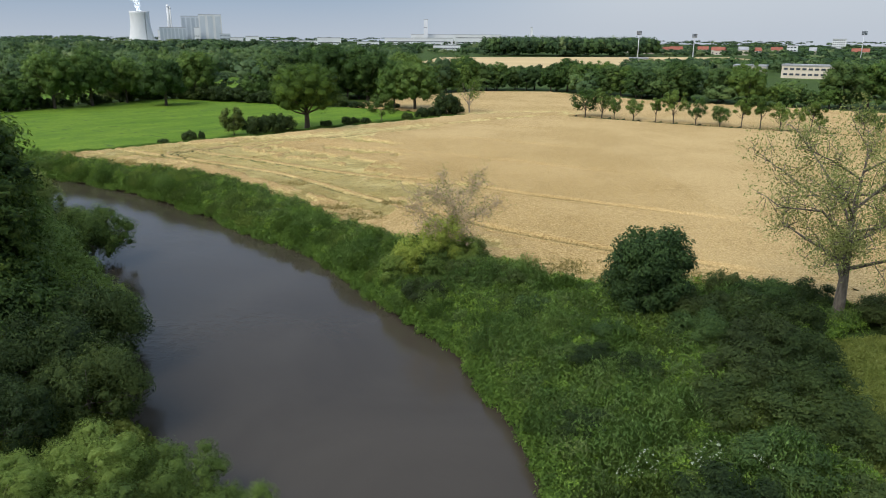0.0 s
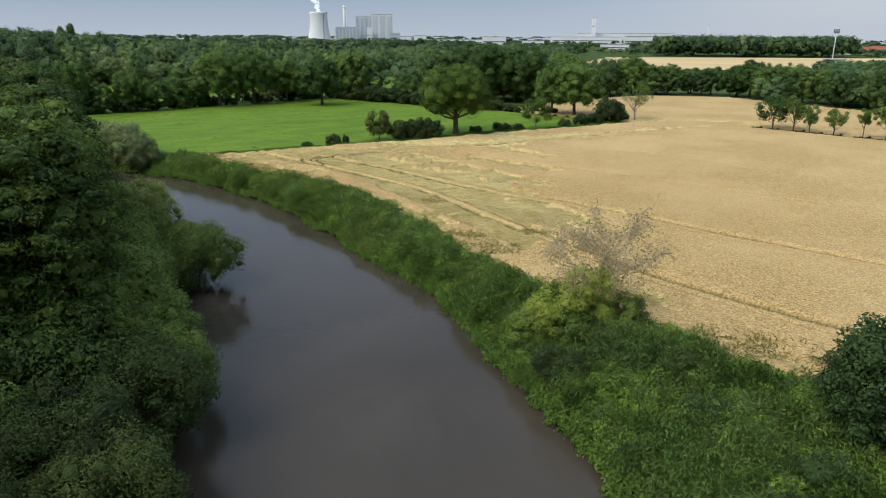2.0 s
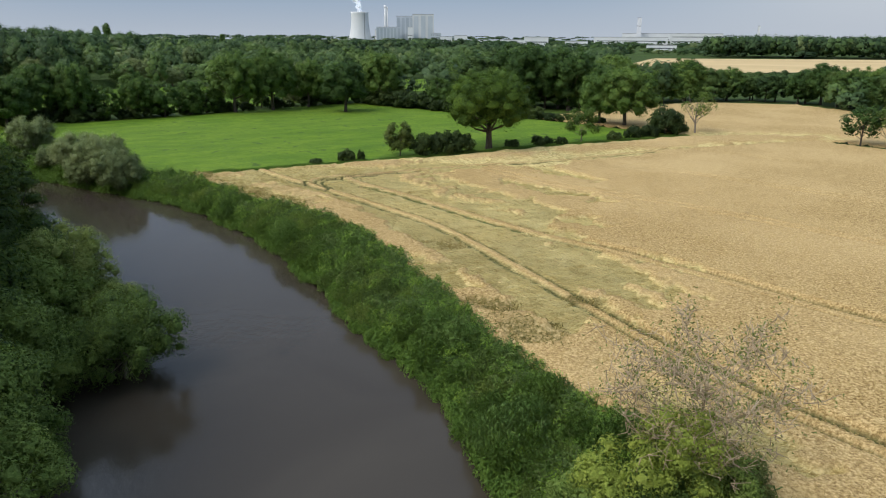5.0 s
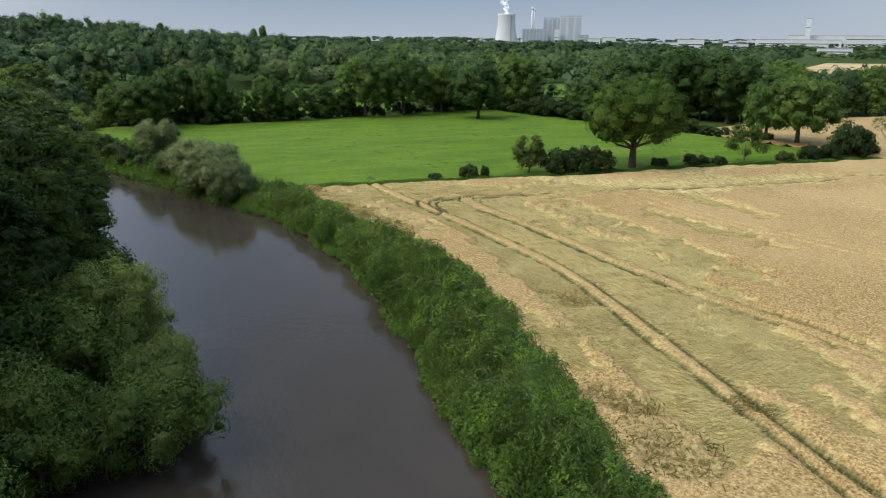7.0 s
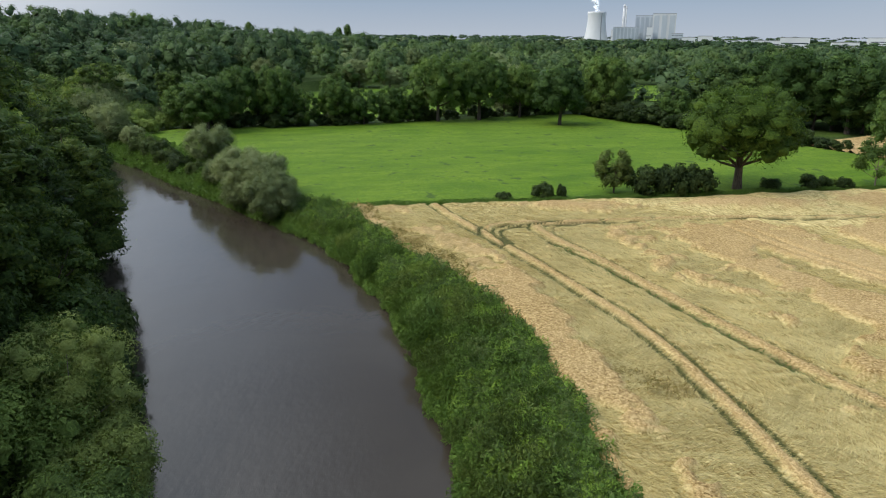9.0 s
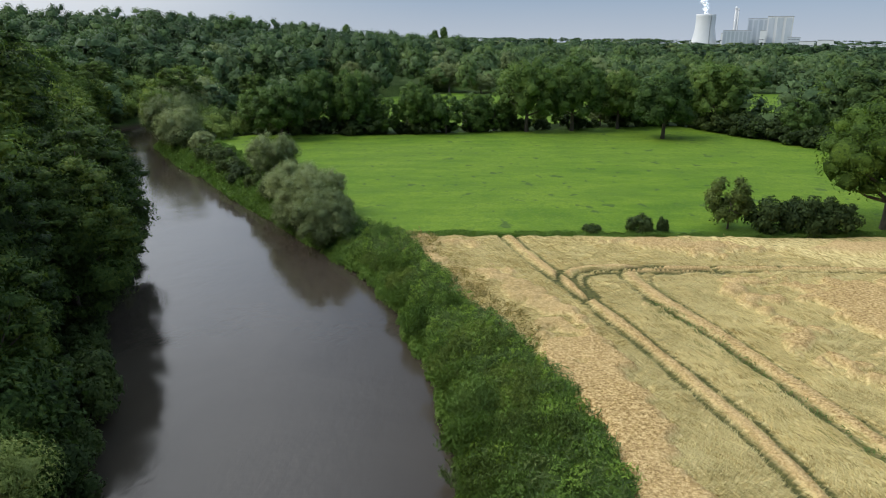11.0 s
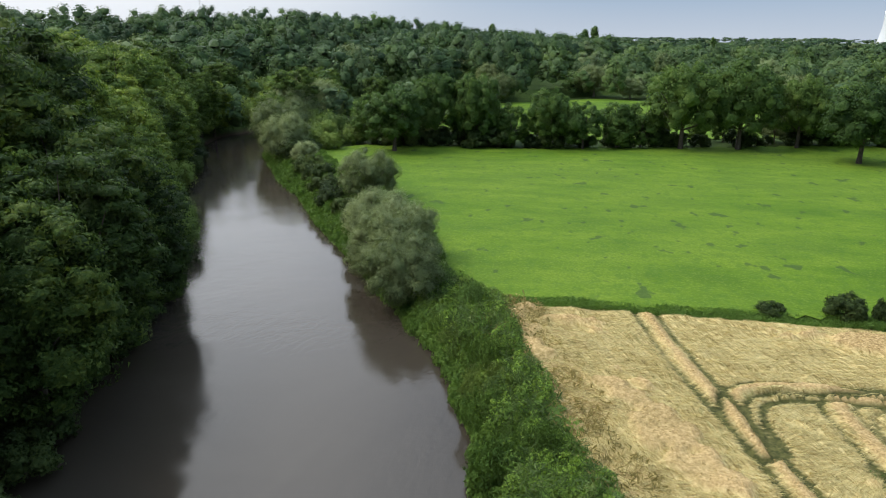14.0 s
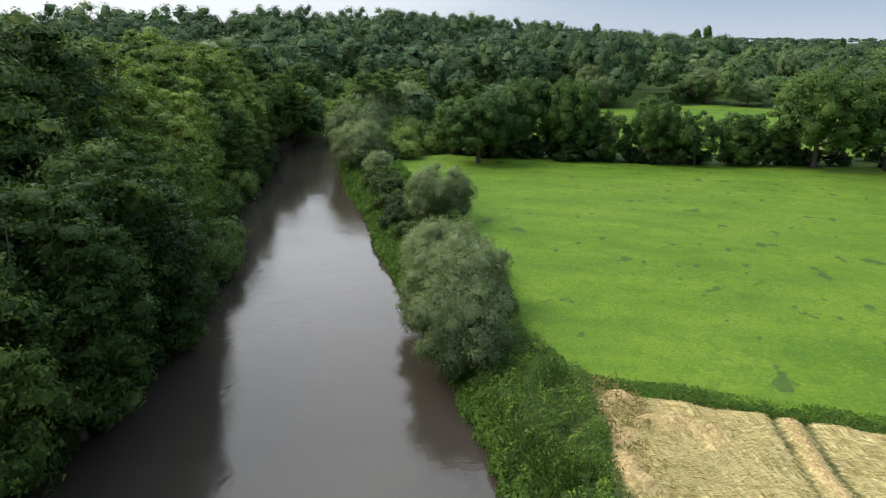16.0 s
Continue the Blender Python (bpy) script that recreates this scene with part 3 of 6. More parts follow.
def grid_mesh(name, xs, ys, zfun, material, keep=None, smooth_shade=True, attrs=None):
    X, Y = np.meshgrid(xs, ys)
    Z = zfun(X, Y)
    n, m = X.shape
    idx = np.arange(n * m).reshape(n, m)
    q = np.stack([idx[:-1, :-1], idx[:-1, 1:], idx[1:, 1:], idx[1:, :-1]], -1).reshape(-1, 4)
    V = np.stack([X, Y, Z], -1).reshape(-1, 3)
    if keep is not None:
        k = keep(V[q].mean(1)[:, 0], V[q].mean(1)[:, 1])
        q = q[k]
        used = np.unique(q)
        remap = np.full(len(V), -1)
        remap[used] = np.arange(len(used))
        V, q = V[used], remap[q]
    at = {key: f(V[:, 0], V[:, 1]) for key, f in attrs.items()} if attrs else None
    return mesh_np(name, V, [q], material, smooth_shade, at)


# ---- ground, water, meadow, fields ----
xs, ys = near_grid(-230, 150, 2.0, 4600), near_grid(-30, 300, 2.0, 4600)
tagged(new("ground", grid_mesh("ground", xs, ys, lambda x, y: ground_z(x, y) - 0.009 * np.maximum(0, np.hypot(x, y) - 2300), GROUND)), "rough grassy ground under woods and river banks", "ground", kind="structure")
bm = bmesh.new()
bmesh.ops.create_grid(bm, x_segments=40, y_segments=40, size=0.5)
for v in bm.verts:
    v.co = Vector((-100 + v.co.x * 290, 85 + v.co.y * 290, -2.42))
water_mesh = bpy.data.meshes.new("water")
bm.to_mesh(water_mesh)
bm.free()
water_mesh.materials.append(WATER)
tagged(new("water", water_mesh), "calm murky brown river water reflecting grey sky", "river", kind="structure")


def meadow_z(px, py):
    return ground_z(px, py) + 0.32 + 0.06 * wave(px, py, 0.5, 2.0) + 0.04 * wave(px, py, 1.3, 4.0) + 0.10 * wave(px, py, 0.11, 1.0)


tagged(new("meadow", grid_mesh("meadow", np.arange(-160, 16, 1.2), np.arange(124, 252, 1.2), meadow_z, MEADOW, lambda x, y: inside(x, y, MEADOW_AREA))), "bright green grazed meadow with darker tufts", "meadow", kind="structure")

# wheel tracks as centre lines of wheel pairs
def rounded(line):
    """A polyline with its corners cut."""
    out = [line[0]]
    for (x0, y0), (x1, y1) in zip(line[:-1], line[1:]):
        out += [(x0 * 0.75 + x1 * 0.25, y0 * 0.75 + y1 * 0.25), (x0 * 0.25 + x1 * 0.75, y0 * 0.25 + y1 * 0.75)]
    return out + [line[-1]]


# wheel ruts: centre line, half the wheel gauge (0: one rut alone), rut width, depth of the mark
TRACKS = [
    ([(-60.0, 135.8), (-55.2, 132.2), (-51.7, 129.9), (-47.6, 127.3), (-44.1, 125.1), (-40.0, 122.4), (-36.5, 120.1), (-31.1, 116.3), (-25.5, 112.2), (-20.8, 108.1), (-14.4, 100.9), (-10.6, 96.4), (-7.4, 92.7), (-4.8, 89.6), (-2.6, 87.0), (-0.9, 84.9), (3.6, 79.8), (7.7, 75.8), (11.5, 72.8), (17.8, 68.2), (30, 61), (60, 46), (110, 22)], 0.82, 0.36, 1.0),
    (rounded([(-43.6, 124.4), (-46.4, 126.6), (-48.2, 129.0), (-47.9, 131.0), (-46.6, 132.8), (-44.6, 134.8), (-40.4, 138.2), (-34.4, 143.2), (-30.2, 147.0), (-24.8, 151.2), (-19.0, 154.9), (-12.1, 160.6), (-4.3, 168.1), (-0.5, 171.9), (20, 188), (40, 200)]), 0.72, 0.32, 1.0),
    (rounded([(-38.6, 139.0), (-42.2, 135.7), (-43.9, 133.9), (-43.4, 132.4), (-42.2, 131.4), (-39.0, 128.9), (-35.6, 126.7), (-31.0, 123.8), (-25.6, 119.9), (-21.6, 117.0), (-16.8, 113.6), (-12.3, 110.2), (-7.3, 107.4), (-3.1, 105.2), (0.7, 103.0), (8.8, 97.2), (13.8, 93.2), (23.0, 88.0), (36, 80), (70, 60), (120, 34)]), 0.93, 0.30, 0.9),
    (rounded([(-36.4, 139.9), (-40.4, 136.1), (-41.9, 134.2), (-41.3, 132.4), (-39.4, 130.6), (-34.6, 127.4)]), 0.0, 0.30, 0.9),
    (rounded([(-42.6, 125.6), (-45.2, 127.6), (-46.3, 129.2), (-46.0, 130.8), (-44.6, 132.6), (-42.0, 134.9), (-37.0, 139.2)]), 0.0, 0.34, 1.0),
    (rounded([(-39.6, 127.8), (-35.6, 125.6), (-31.2, 122.8), (-25.4, 118.7), (-21.4, 115.5), (-16.2, 112.0), (-12.4, 109.2)]), 0.0, 0.44, 0.7),
    (rounded([(-33, 144.8), (-29.6, 147.6), (-26.8, 146.6), (-22.6, 143.1), (-16.6, 138.0), (-9.7, 133.8), (-3.7, 131.2), (1.6, 128.5), (6, 126.4), (30, 111), (70, 87), (130, 55)]), 0.84, 0.24, 0.5),
    ([(-13, 161.2), (6.6, 150.6), (35, 133), (80, 105), (140, 75)], 0.84, 0.24, 0.45),
    ([(8, 177), (30, 163), (65, 140), (120, 108)], 0.84, 0.24, 0.45),
]
STRIP = [(37, 195.5), (65, 175.5), (88, 162), (100, 154.5), (130, 135), (190, 95)]
PATCHES = [(-2, 97, 7, 2.6, -40), (-6, 102, 6, 2.2, -36), (-28, 133, 9, 2.6, -35), (-12, 119, 10, 3.0, -35), (-20, 126, 10, 3, -30), (-8, 167, 8, 2.5, 40), (-5, 95, 8, 2.2, -40), (-18, 94, 6, 2.2, -42), (12, 200, 16, 3, 20), (30, 205, 14, 2.4, 5), (-14, 146, 11, 3, -38), (-46, 117, 9, 3.5, -35), (-58, 126, 8, 4, -40), (4, 72, 7, 2.0, -40), (-8, 87, 7, 1.8, -42), (-3.5, 97.5, 6.5, 3.4, -45), (-11, 130.5, 8.5, 2.6, -28), (-16, 134, 5, 2.0, -30)]
WEEDY = [(11, 62.5, 7, 3.0, -10), (3, 69.5, 4, 2.0, -40), (-12, 87.3, 2.4, 1.6, 0), (-20.5, 102.4, 3.0, 1.3, -10), (-8, 83, 4, 2.2, -40), (-66, 126.5, 4, 3, -30), (-57, 122.5, 7, 2.4, -30), (-46, 116.5, 6, 1.6, -30), (22, 60.5, 6, 2.0, 0), (-5, 90, 1.4, 1.0, 0)]
TRODDEN = [(-61, 126.0, 7, 3.4, -35), (-53, 121.4, 7, 3.4, -38), (-47.6, 120.6, 6, 2.8, -35), (-43, 116.6, 4, 2.0, -35)]


def blobs(px, py, shapes, edge=0.35, rag=0.35):
    v = np.zeros(px.shape)
    for i, (cx, cy, a, b, turn) in enumerate(shapes):
        c, s = math.cos(radians(turn)), math.sin(radians(turn))
        u, w = ((px - cx) * c + (py - cy) * s) / a, (-(px - cx) * s + (py - cy) * c) / b
        r = np.hypot(u, w) + rag * wave(px, py, 0.9, i) + 0.5 * rag * wave(px, py, 2.3, i + 3.0)
        v = np.maximum(v, 1 - smooth(1 - edge, 1 + edge * 0.3, r))
    return v


def rough(px, py, seed=0.0):
    """Ragged noise of several sizes."""
    return 0.5 * wave(px, py, 0.33, seed) + 0.32 * wave(px, py, 0.9, seed + 1.0) + 0.24 * wave(px, py, 2.1, seed + 2.0) + 0.15 * wave(px, py, 4.7, seed + 3.0)


def wheel_ruts(px, py):
    v = np.zeros(px.shape)
    wob = 0.18 * wave(px, py, 0.35, 5.0)
    for line, half, wide, deep in TRACKS:
        d = to_line(px, py, line) + (wob if half else 0.5 * wob)
        v = np.maximum(v, (1 - smooth(wide * 0.6, wide * 1.15, np.abs(d - half))) * deep)
    return v * np.clip(0.9 + 0.4 * rough(px, py, 9.0), 0.35, 1) * (1 - 0.9 * smooth(22, 35, px))


HEDGE_LINE = [(-69, 128), (-60.6, 135.7), (-51.8, 143.7), (-36.7, 157.2), (-20, 173.7), (10, 199.7)]


def lodged(px, py):
    r = rough(px, py, 1.0)
    t1, t2, t3 = (to_line(px, py, TRACKS[i][0]) for i in range(3))
    fade1, fade3 = smooth(6, -12, px), smooth(14, -16, px)
    a = (6.5 * fade1 - t1) / 3.0 + 1.6 * r - 1.2 * (1 - fade1)
    b = (5.5 * fade3 - t3) / 3.0 + 2.0 * r - 1.0 * (1 - fade3)
    c = (5.5 - np.minimum(t2, to_line(px, py, HEDGE_LINE))) / 3.0 + 1.8 * r - 1.5 * smooth(-20, 12, px)
    e = (10.0 - np.hypot(px + 46, (py - 133) * 1.1)) / 3.0 + r
    v = np.maximum(np.maximum(a, b), np.maximum(c, e))
    band = (to_line(px, py, FIELD_EDGE) - 4.0 - 3.0 * wave(px, py, 0.12, 7.0)) / 1.6 + 1.2 * rough(px, py, 5.0)
    v = smooth(-0.12, 0.18, np.minimum(v, band))
    v = np.maximum(v, smooth(0.3, 0.55, blobs(px, py, PATCHES, 0.6, 0.55)))
    for line, half, _, _ in TRACKS[:3]:
        d = np.abs(to_line(px, py, line))
        v = v * smooth(half - 0.52, half - 0.32, d + 0.12 * wave(px, py, 0.7, 2.0))
    return v * 0.97


def weedy(px, py):
    return np.maximum(blobs(px, py, WEEDY, 0.6, 0.5), 0.5 * blobs(px, py, TRODDEN, 0.7, 0.6))


def wheat_z(px, py):
    lo, tr, we = lodged(px, py), wheel_ruts(px, py), weedy(px, py)
    stand = 0.85 + 0.03 * wave(px, py, 0.7, 1.0) + 0.015 * wave(px, py, 5.3, 2.0)
    c, s = math.cos(0.5), math.sin(0.5)
    u, w = px * c + py * s, -px * s + py * c
    swirl = np.abs(wave(u * 0.45, w * 1.3 + 1.5 * wave(px, py, 0.4, 3.0), 1.3, 6.0))
    flat = 0.26 + 0.34 * swirl + 0.18 * rough(px, py, 8.0)
    low = to_line(px, py, TRACKS[0][0])
    for line, _, _, _ in TRACKS[1:3]:
        low = np.minimum(low, to_line(px, py, line))
    stand = stand * (0.70 + 0.30 * smooth(0.6, 1.8, low))
    z = stand * (1 - lo) + flat * lo
    z = z * (1 - 0.45 * we) + we * 0.35 * rough(px, py, 3.0)
    z = z * (1 - tr) + 0.14 * tr
    edge = np.minimum(to_line(px, py, FIELD + FIELD[:1]), to_line(px, py, STRIP) - 1.6)
    return ground_z(px, py) + 0.02 + (z - 0.02) * (0.25 + 0.75 * smooth(0.0, 0.8, edge))


def green_tint(px, py):
    return np.maximum(smooth(-0.2, 0.7, wave(px, py, 0.13, 4.0)) * 0.6, 0.9 * (1 - smooth(1.2, 3.2, to_line(px, py, TRACKS[5][0]) + 0.8 * rough(px, py, 6.0))))


def in_wheat(px, py):
    return inside(px, py, FIELD) & (to_line(px, py, STRIP) > 1.6)


NEAR_WHEAT = (-71, 37, 56, 152)


def near_box(px, py):
    return (px > NEAR_WHEAT[0]) & (px < NEAR_WHEAT[1]) & (py > NEAR_WHEAT[2]) & (py < NEAR_WHEAT[3])


W_ATTR = {"lodged": lodged, "track": wheel_ruts, "green": green_tint, "weedy": weedy}
wheat = tagged(new("wheat_field"), "ripe golden wheat with wheel tracks and lodged pale patches", "wheat field", kind="structure")
nx = np.arange(NEAR_WHEAT[0], NEAR_WHEAT[1] + 0.01, 0.30)
ny = np.arange(NEAR_WHEAT[2], NEAR_WHEAT[3] + 0.01, 0.30)
part("crop", grid_mesh("crop", nx, ny, wheat_z, WHEAT, in_wheat, True, W_ATTR), None, wheat)
fx = np.concatenate([np.linspace(NEAR_WHEAT[0], NEAR_WHEAT[1], 136)[:-1], np.arange(NEAR_WHEAT[1], 236, 1.6)])
far_y = np.concatenate([np.linspace(-6, NEAR_WHEAT[2], 39)[:-1], np.linspace(NEAR_WHEAT[2], NEAR_WHEAT[3], 61)[:-1], np.arange(NEAR_WHEAT[3], 200, 0.8), np.arange(200, 290, 1.6)])
part("crop", grid_mesh("crop", fx, far_y, wheat_z, WHEAT, lambda x, y: in_wheat(x, y) & ~near_box(x, y), True, W_ATTR), None, wheat)

bm = bmesh.new()
for poly in ([(-10, 600), (8, 740), (180, 775), (330, 800), (300, 640), (130, 530), (60, 488), (15, 495)],):
    bm.faces.new([bm.verts.new((x, y, 0.5)) for x, y in poly])
far_field_mesh = bpy.data.meshes.new("far_wheat_field")
bm.to_mesh(far_field_mesh)
bm.free()
far_field_mesh.materials.append(FAR_WHEAT)
tagged(new("far_wheat_field", far_field_mesh), "distant pale ripe wheat field beyond the tree belt", "wheat field", kind="structure")
FAR_MEADOWS = [[(-118, 300), (-60, 300), (-50, 345), (-100, 380), (-140, 350)], [(-2, 310), (20, 318), (26, 400), (4, 400)], [(-176, 196), (-146, 192), (-122, 214), (-104, 250), (-78, 262), (-98, 325), (-150, 300), (-196, 286), (-204, 240)], [(-330, 640), (-240, 600), (-200, 700), (-290, 760)]]
for poly in FAR_MEADOWS:
    bm = bmesh.new()
    bm.faces.new([bm.verts.new((x, y, 0.25)) for x, y in poly])
    me = bpy.data.meshes.new("far_meadow")
    bm.to_mesh(me)
    bm.free()
    me.materials.append(MEADOW)
    tagged(new("far_meadow", me), "green meadow glimpsed behind the trees", "meadow", kind="structure")


# ---- tree and shrub models ----
def put_model(make, variants):
    return [make(i) for i in range(variants)]


HOME = {}


def stand(model, x, y, turn, scale=1.0, tall=1.0, z=None):
    """Puts the model itself at its first place, then copies of it."""
    g = float(ground_z(np.array([x]), np.array([y]))[0]) if z is None else z
    g = max(g, -2.3)
    m = pose(x, y, g, 0, 0, turn) @ Matrix.Diagonal((scale, scale, scale * tall, 1))
    if model.name not in HOME:
        HOME[model.name] = True
        model.matrix_basis = m
        return model
    made = copy_thing(model, m)
    made.matrix_basis = m
    return made


OAKS = put_model(lambda i: tree_model("oak_tree", "broad dark green oak with a rounded crown", "tree", 15, 6.6, 1.3, 62 + 6 * i, 12500, 0.33, 20 + i, LEAF_OAK, trunk=0.42, rel=(0.16, 0.30), core=0.64), 3)
LIGHT_OAK = tree_model("oak_tree", "large oak with yellow-green sunlit crown beside the wheat", "tree", 15.8, 7.9, 2.6, 78, 22000, 0.26, 31, LEAF_OAK_LIGHT, trunk=0.6, rel=(0.14, 0.28), core=0.58, limbs=14)
WOODS = put_model(lambda i: tree_model("alder_tree", "tall dense dark green riverside tree", "tree", 19, 6.2, 0.2, 110 + 6 * i, 17000, 0.31, 40 + i, LEAF_WOOD, trunk=0.38, squash=0.52, rel=(0.14, 0.28), core=0.6), 3)
BACK = put_model(lambda i: tree_model("alder_tree", "tall dark green tree deeper in the riverside wood", "tree", 19, 6.2, 3.0, 84, 9000, 0.40, 43 + i, LEAF_WOOD, trunk=0.38, squash=0.55, rel=(0.16, 0.30), core=0.64), 2)
LIGHT_WOODS = put_model(lambda i: tree_model("ash_tree", "tall riverside tree with light green leaves", "tree", 18, 5.8, 0.4, 100, 16000, 0.29, 46 + i, LEAF_ASH, trunk=0.36, squash=0.52, rel=(0.14, 0.28), core=0.6), 1)
WILLOWS = put_model(lambda i: tree_model("willow_tree", "rounded grey-green willow beside the river", "willow", 9, 5.0, 0.0, 58, 24000, 0.26, 50 + i, LEAF_WILLOW, BARK_PALE, trunk=0.26, width=0.26, core=0.48, squash=0.95, rel=(0.16, 0.32), droop=0.2), 2)
SALLOWS = put_model(lambda i: tree_model("sallow_bush", "dense rounded willow bush overhanging the water", "bush", 5.2, 3.7, -0.6, 30, 5000, 0.30, 60 + i, LEAF_SALLOW, BARK_PALE, trunk=0.14, width=0.5, squash=0.85), 3)
# the third variant has darker shrub leaves, painted shade for the nearest bushes
NEAR_SALLOWS = put_model(lambda i: tree_model("sallow_bush", "fine-leaved light green willow bush overhanging the water", "bush", 5.4, 3.7, -0.6, 46, 19000, 0.165, 160 + i, (LEAF_SALLOW, LEAF_ASH, LEAF_SHRUB)[i], BARK_PALE, trunk=0.14, width=0.4, squash=0.9, rel=(0.18, 0.33), core=0.42), 3)
BACK_SALLOWS = put_model(lambda i: tree_model("alder_bush", "alder bush under the riverside trees, leaves darkened for shade", "bush", 5.6, 3.7, -0.6, 28, 7500, 0.22, 165 + i, LEAF_SHADED, trunk=0.14, squash=0.9, core=0.4), 2)
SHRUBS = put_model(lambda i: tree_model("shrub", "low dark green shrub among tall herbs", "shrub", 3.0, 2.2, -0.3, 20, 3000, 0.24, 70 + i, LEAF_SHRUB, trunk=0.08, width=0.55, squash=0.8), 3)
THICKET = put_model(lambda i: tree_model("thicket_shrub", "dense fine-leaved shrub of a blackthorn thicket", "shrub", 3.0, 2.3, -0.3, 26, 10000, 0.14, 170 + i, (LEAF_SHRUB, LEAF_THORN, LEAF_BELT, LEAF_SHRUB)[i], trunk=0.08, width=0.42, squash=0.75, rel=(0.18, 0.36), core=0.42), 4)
NEAR_SHADED = put_model(lambda i: tree_model("alder_tree", "tall alder overhanging the near bank, leaves darkened for shade", "tree", 19, 6.2, 0.4, 112, 18000, 0.29, 180 + i, LEAF_SHADED, trunk=0.38, squash=0.5, rel=(0.13, 0.27), core=0.6), 2)
HEDGE = put_model(lambda i: tree_model("hedge_bush", "dark green hedge bush along the meadow", "shrub", 3.0, 2.2, -0.2, 14, 1700, 0.32, 76 + i, LEAF_SHRUB, trunk=0.08, squash=0.8), 2)
DARKBELT = put_model(lambda i: tree_model("field_tree", "tall dark green tree in a dense belt behind the wheat", "tree", 12.5, 5.0, -0.6, 46, 6000, 0.37, 190 + i, LEAF_BELT if i else LEAF_OAK, trunk=0.28, rel=(0.18, 0.33), core=0.66), 3)
BELT = put_model(lambda i: tree_model("field_tree", "dark green tree of a belt along the fields", "tree", 12, 4.6, -0.6, 46, 5600, 0.37, 80 + i, LEAF_OAK, trunk=0.28, rel=(0.18, 0.33), core=0.66), 3)
ROWTREES = put_model(lambda i: tree_model("row_tree", "young slender tree of a row along a field track", "tree", 8, 2.5, (1.6, 2.6, 0.9, 2.0, 3.0)[i], (17, 13, 20, 11, 9)[i], 2300, 0.27, 90 + i, (LEAF_OAK, LEAF_ASH, LEAF_OAK, LEAF_SALLOW, LEAF_ASH)[i], trunk=0.13, core=0.42, rel=((0.22, 0.40), (0.2, 0.44))[i % 2], squash=(0.8, 1.1, 1.2, 0.9, 0.7)[i], lean=(0.2, -0.5, 0.4, -0.3, 0.6)[i]), 5)

# ---- trees round the meadow ----
rnd = random.Random(7)
stand(LIGHT_OAK, -29.0, 168.5, 20)
for x, y, h, w in [(-81.8, 223.0, 15.0, 13), (-79.1, 245.5, 17.0, 14), (-110.0, 211.5, 17.4, 14), (-103.0, 220.0, 17.8, 14), (-97, 231, 15, 11), (-10.8, 212.0, 14.4, 11), (-4.6, 210.0, 15.0, 14.6), (-140.2, 164.5, 12.8, 11.7), (-142.4, 176, 15.2, 10.6), (-136, 181, 15.0, 9.5), (-126.2, 191.5, 12.3, 9.0), (-93, 243, 13, 10)]:
    stand(rnd.choice(OAKS), x, y, rnd.uniform(0, 360), w / 13.2, h / 15 / (w / 13.2))
rusty = tree_model("small_tree", "small tree with rusty brownish leaves in the hedge", "tree", 6.6, 2.6, 0.1, 26, 4200, 0.22, 101, LEAF_RUSTY, trunk=0.12, rel=(0.22, 0.4))
stand(rusty, -43.0, 156.2, 40)
birch = tree_model("small_tree", "light green airy young tree at the field edge", "tree", 7.8, 3.3, 1.0, 16, 3600, 0.24, 102, LEAF_ASH, BARK_PALE, trunk=0.12, core=0.5)
stand(birch, -12.4, 181.8, 0)
sparse = tree_model("thin_tree", "half-bare tree with a thin open crown", "tree", 11, 4.0, 3.5, 12, 1500, 0.28, 103, LEAF_ASH, BARK_PALE, trunk=0.2, core=0, limbs=10)
stand(sparse, 10.9, 202.2, 0)
for x, y, h, w in [(-39, 158.2, 4.4, 5.5), (-36.2, 160.2, 4.7, 5.5), (-33, 162.6, 4.4, 5.0), (-49.9, 147.6, 2.4, 3.1), (-47.9, 149.4, 2.1, 1.5), (-20.0, 175.6, 2.4, 3.4), (-18.5, 177.0, 1.9, 2.2), (-16.4, 178.6, 1.9, 2.7), (4.5, 199.4, 6.8, 7.6), (-25, 171, 2, 3), (-2, 192, 3, 4), (-6, 188, 2.2, 3.5), (1, 195, 3, 4), (7, 203, 3, 4.5), (-54, 144, 1.2, 2.2)]:
    stand(rnd.choice(SHRUBS), x, y, rnd.uniform(0, 360), w / 4.4, h / 3.0 / (w / 4.4))
# dark hedge on the meadow's far sides
for (x0, y0), (x1, y1), n, h in [((-86, 247), (-50, 229), 12, 4.6), ((-50, 229), (-27, 220), 7, 3.0), ((-27, 220), (-8, 209), 6, 2.0), ((-150, 163.5), (-127, 189.5), 7, 3.4), ((-127, 189.5), (-90, 248), 11, 3.2)]:
    for i in range(n):
        f = (i + rnd.random() * 0.6) / n
        s = h * rnd.uniform(0.7, 1.3)
        stand(rnd.choice(HEDGE), x0 + (x1 - x0) * f + rnd.uniform(-1, 1), y0 + (y1 - y0) * f + rnd.uniform(0.5, 3), rnd.uniform(0, 360), s * 1.15 / 3.0, 0.9)
for x, y, h in [(-121, 194.5, 9.9), (-117.9, 201, 9.8), (-115.7, 205.5, 9.8), (-132, 186, 9), (-147, 170, 9), (-152, 166, 11), (-88, 247.5, 9), (-58, 236, 10)]:
    stand(rnd.choice(BELT), x, y + 1, rnd.uniform(0, 360), h / 12)
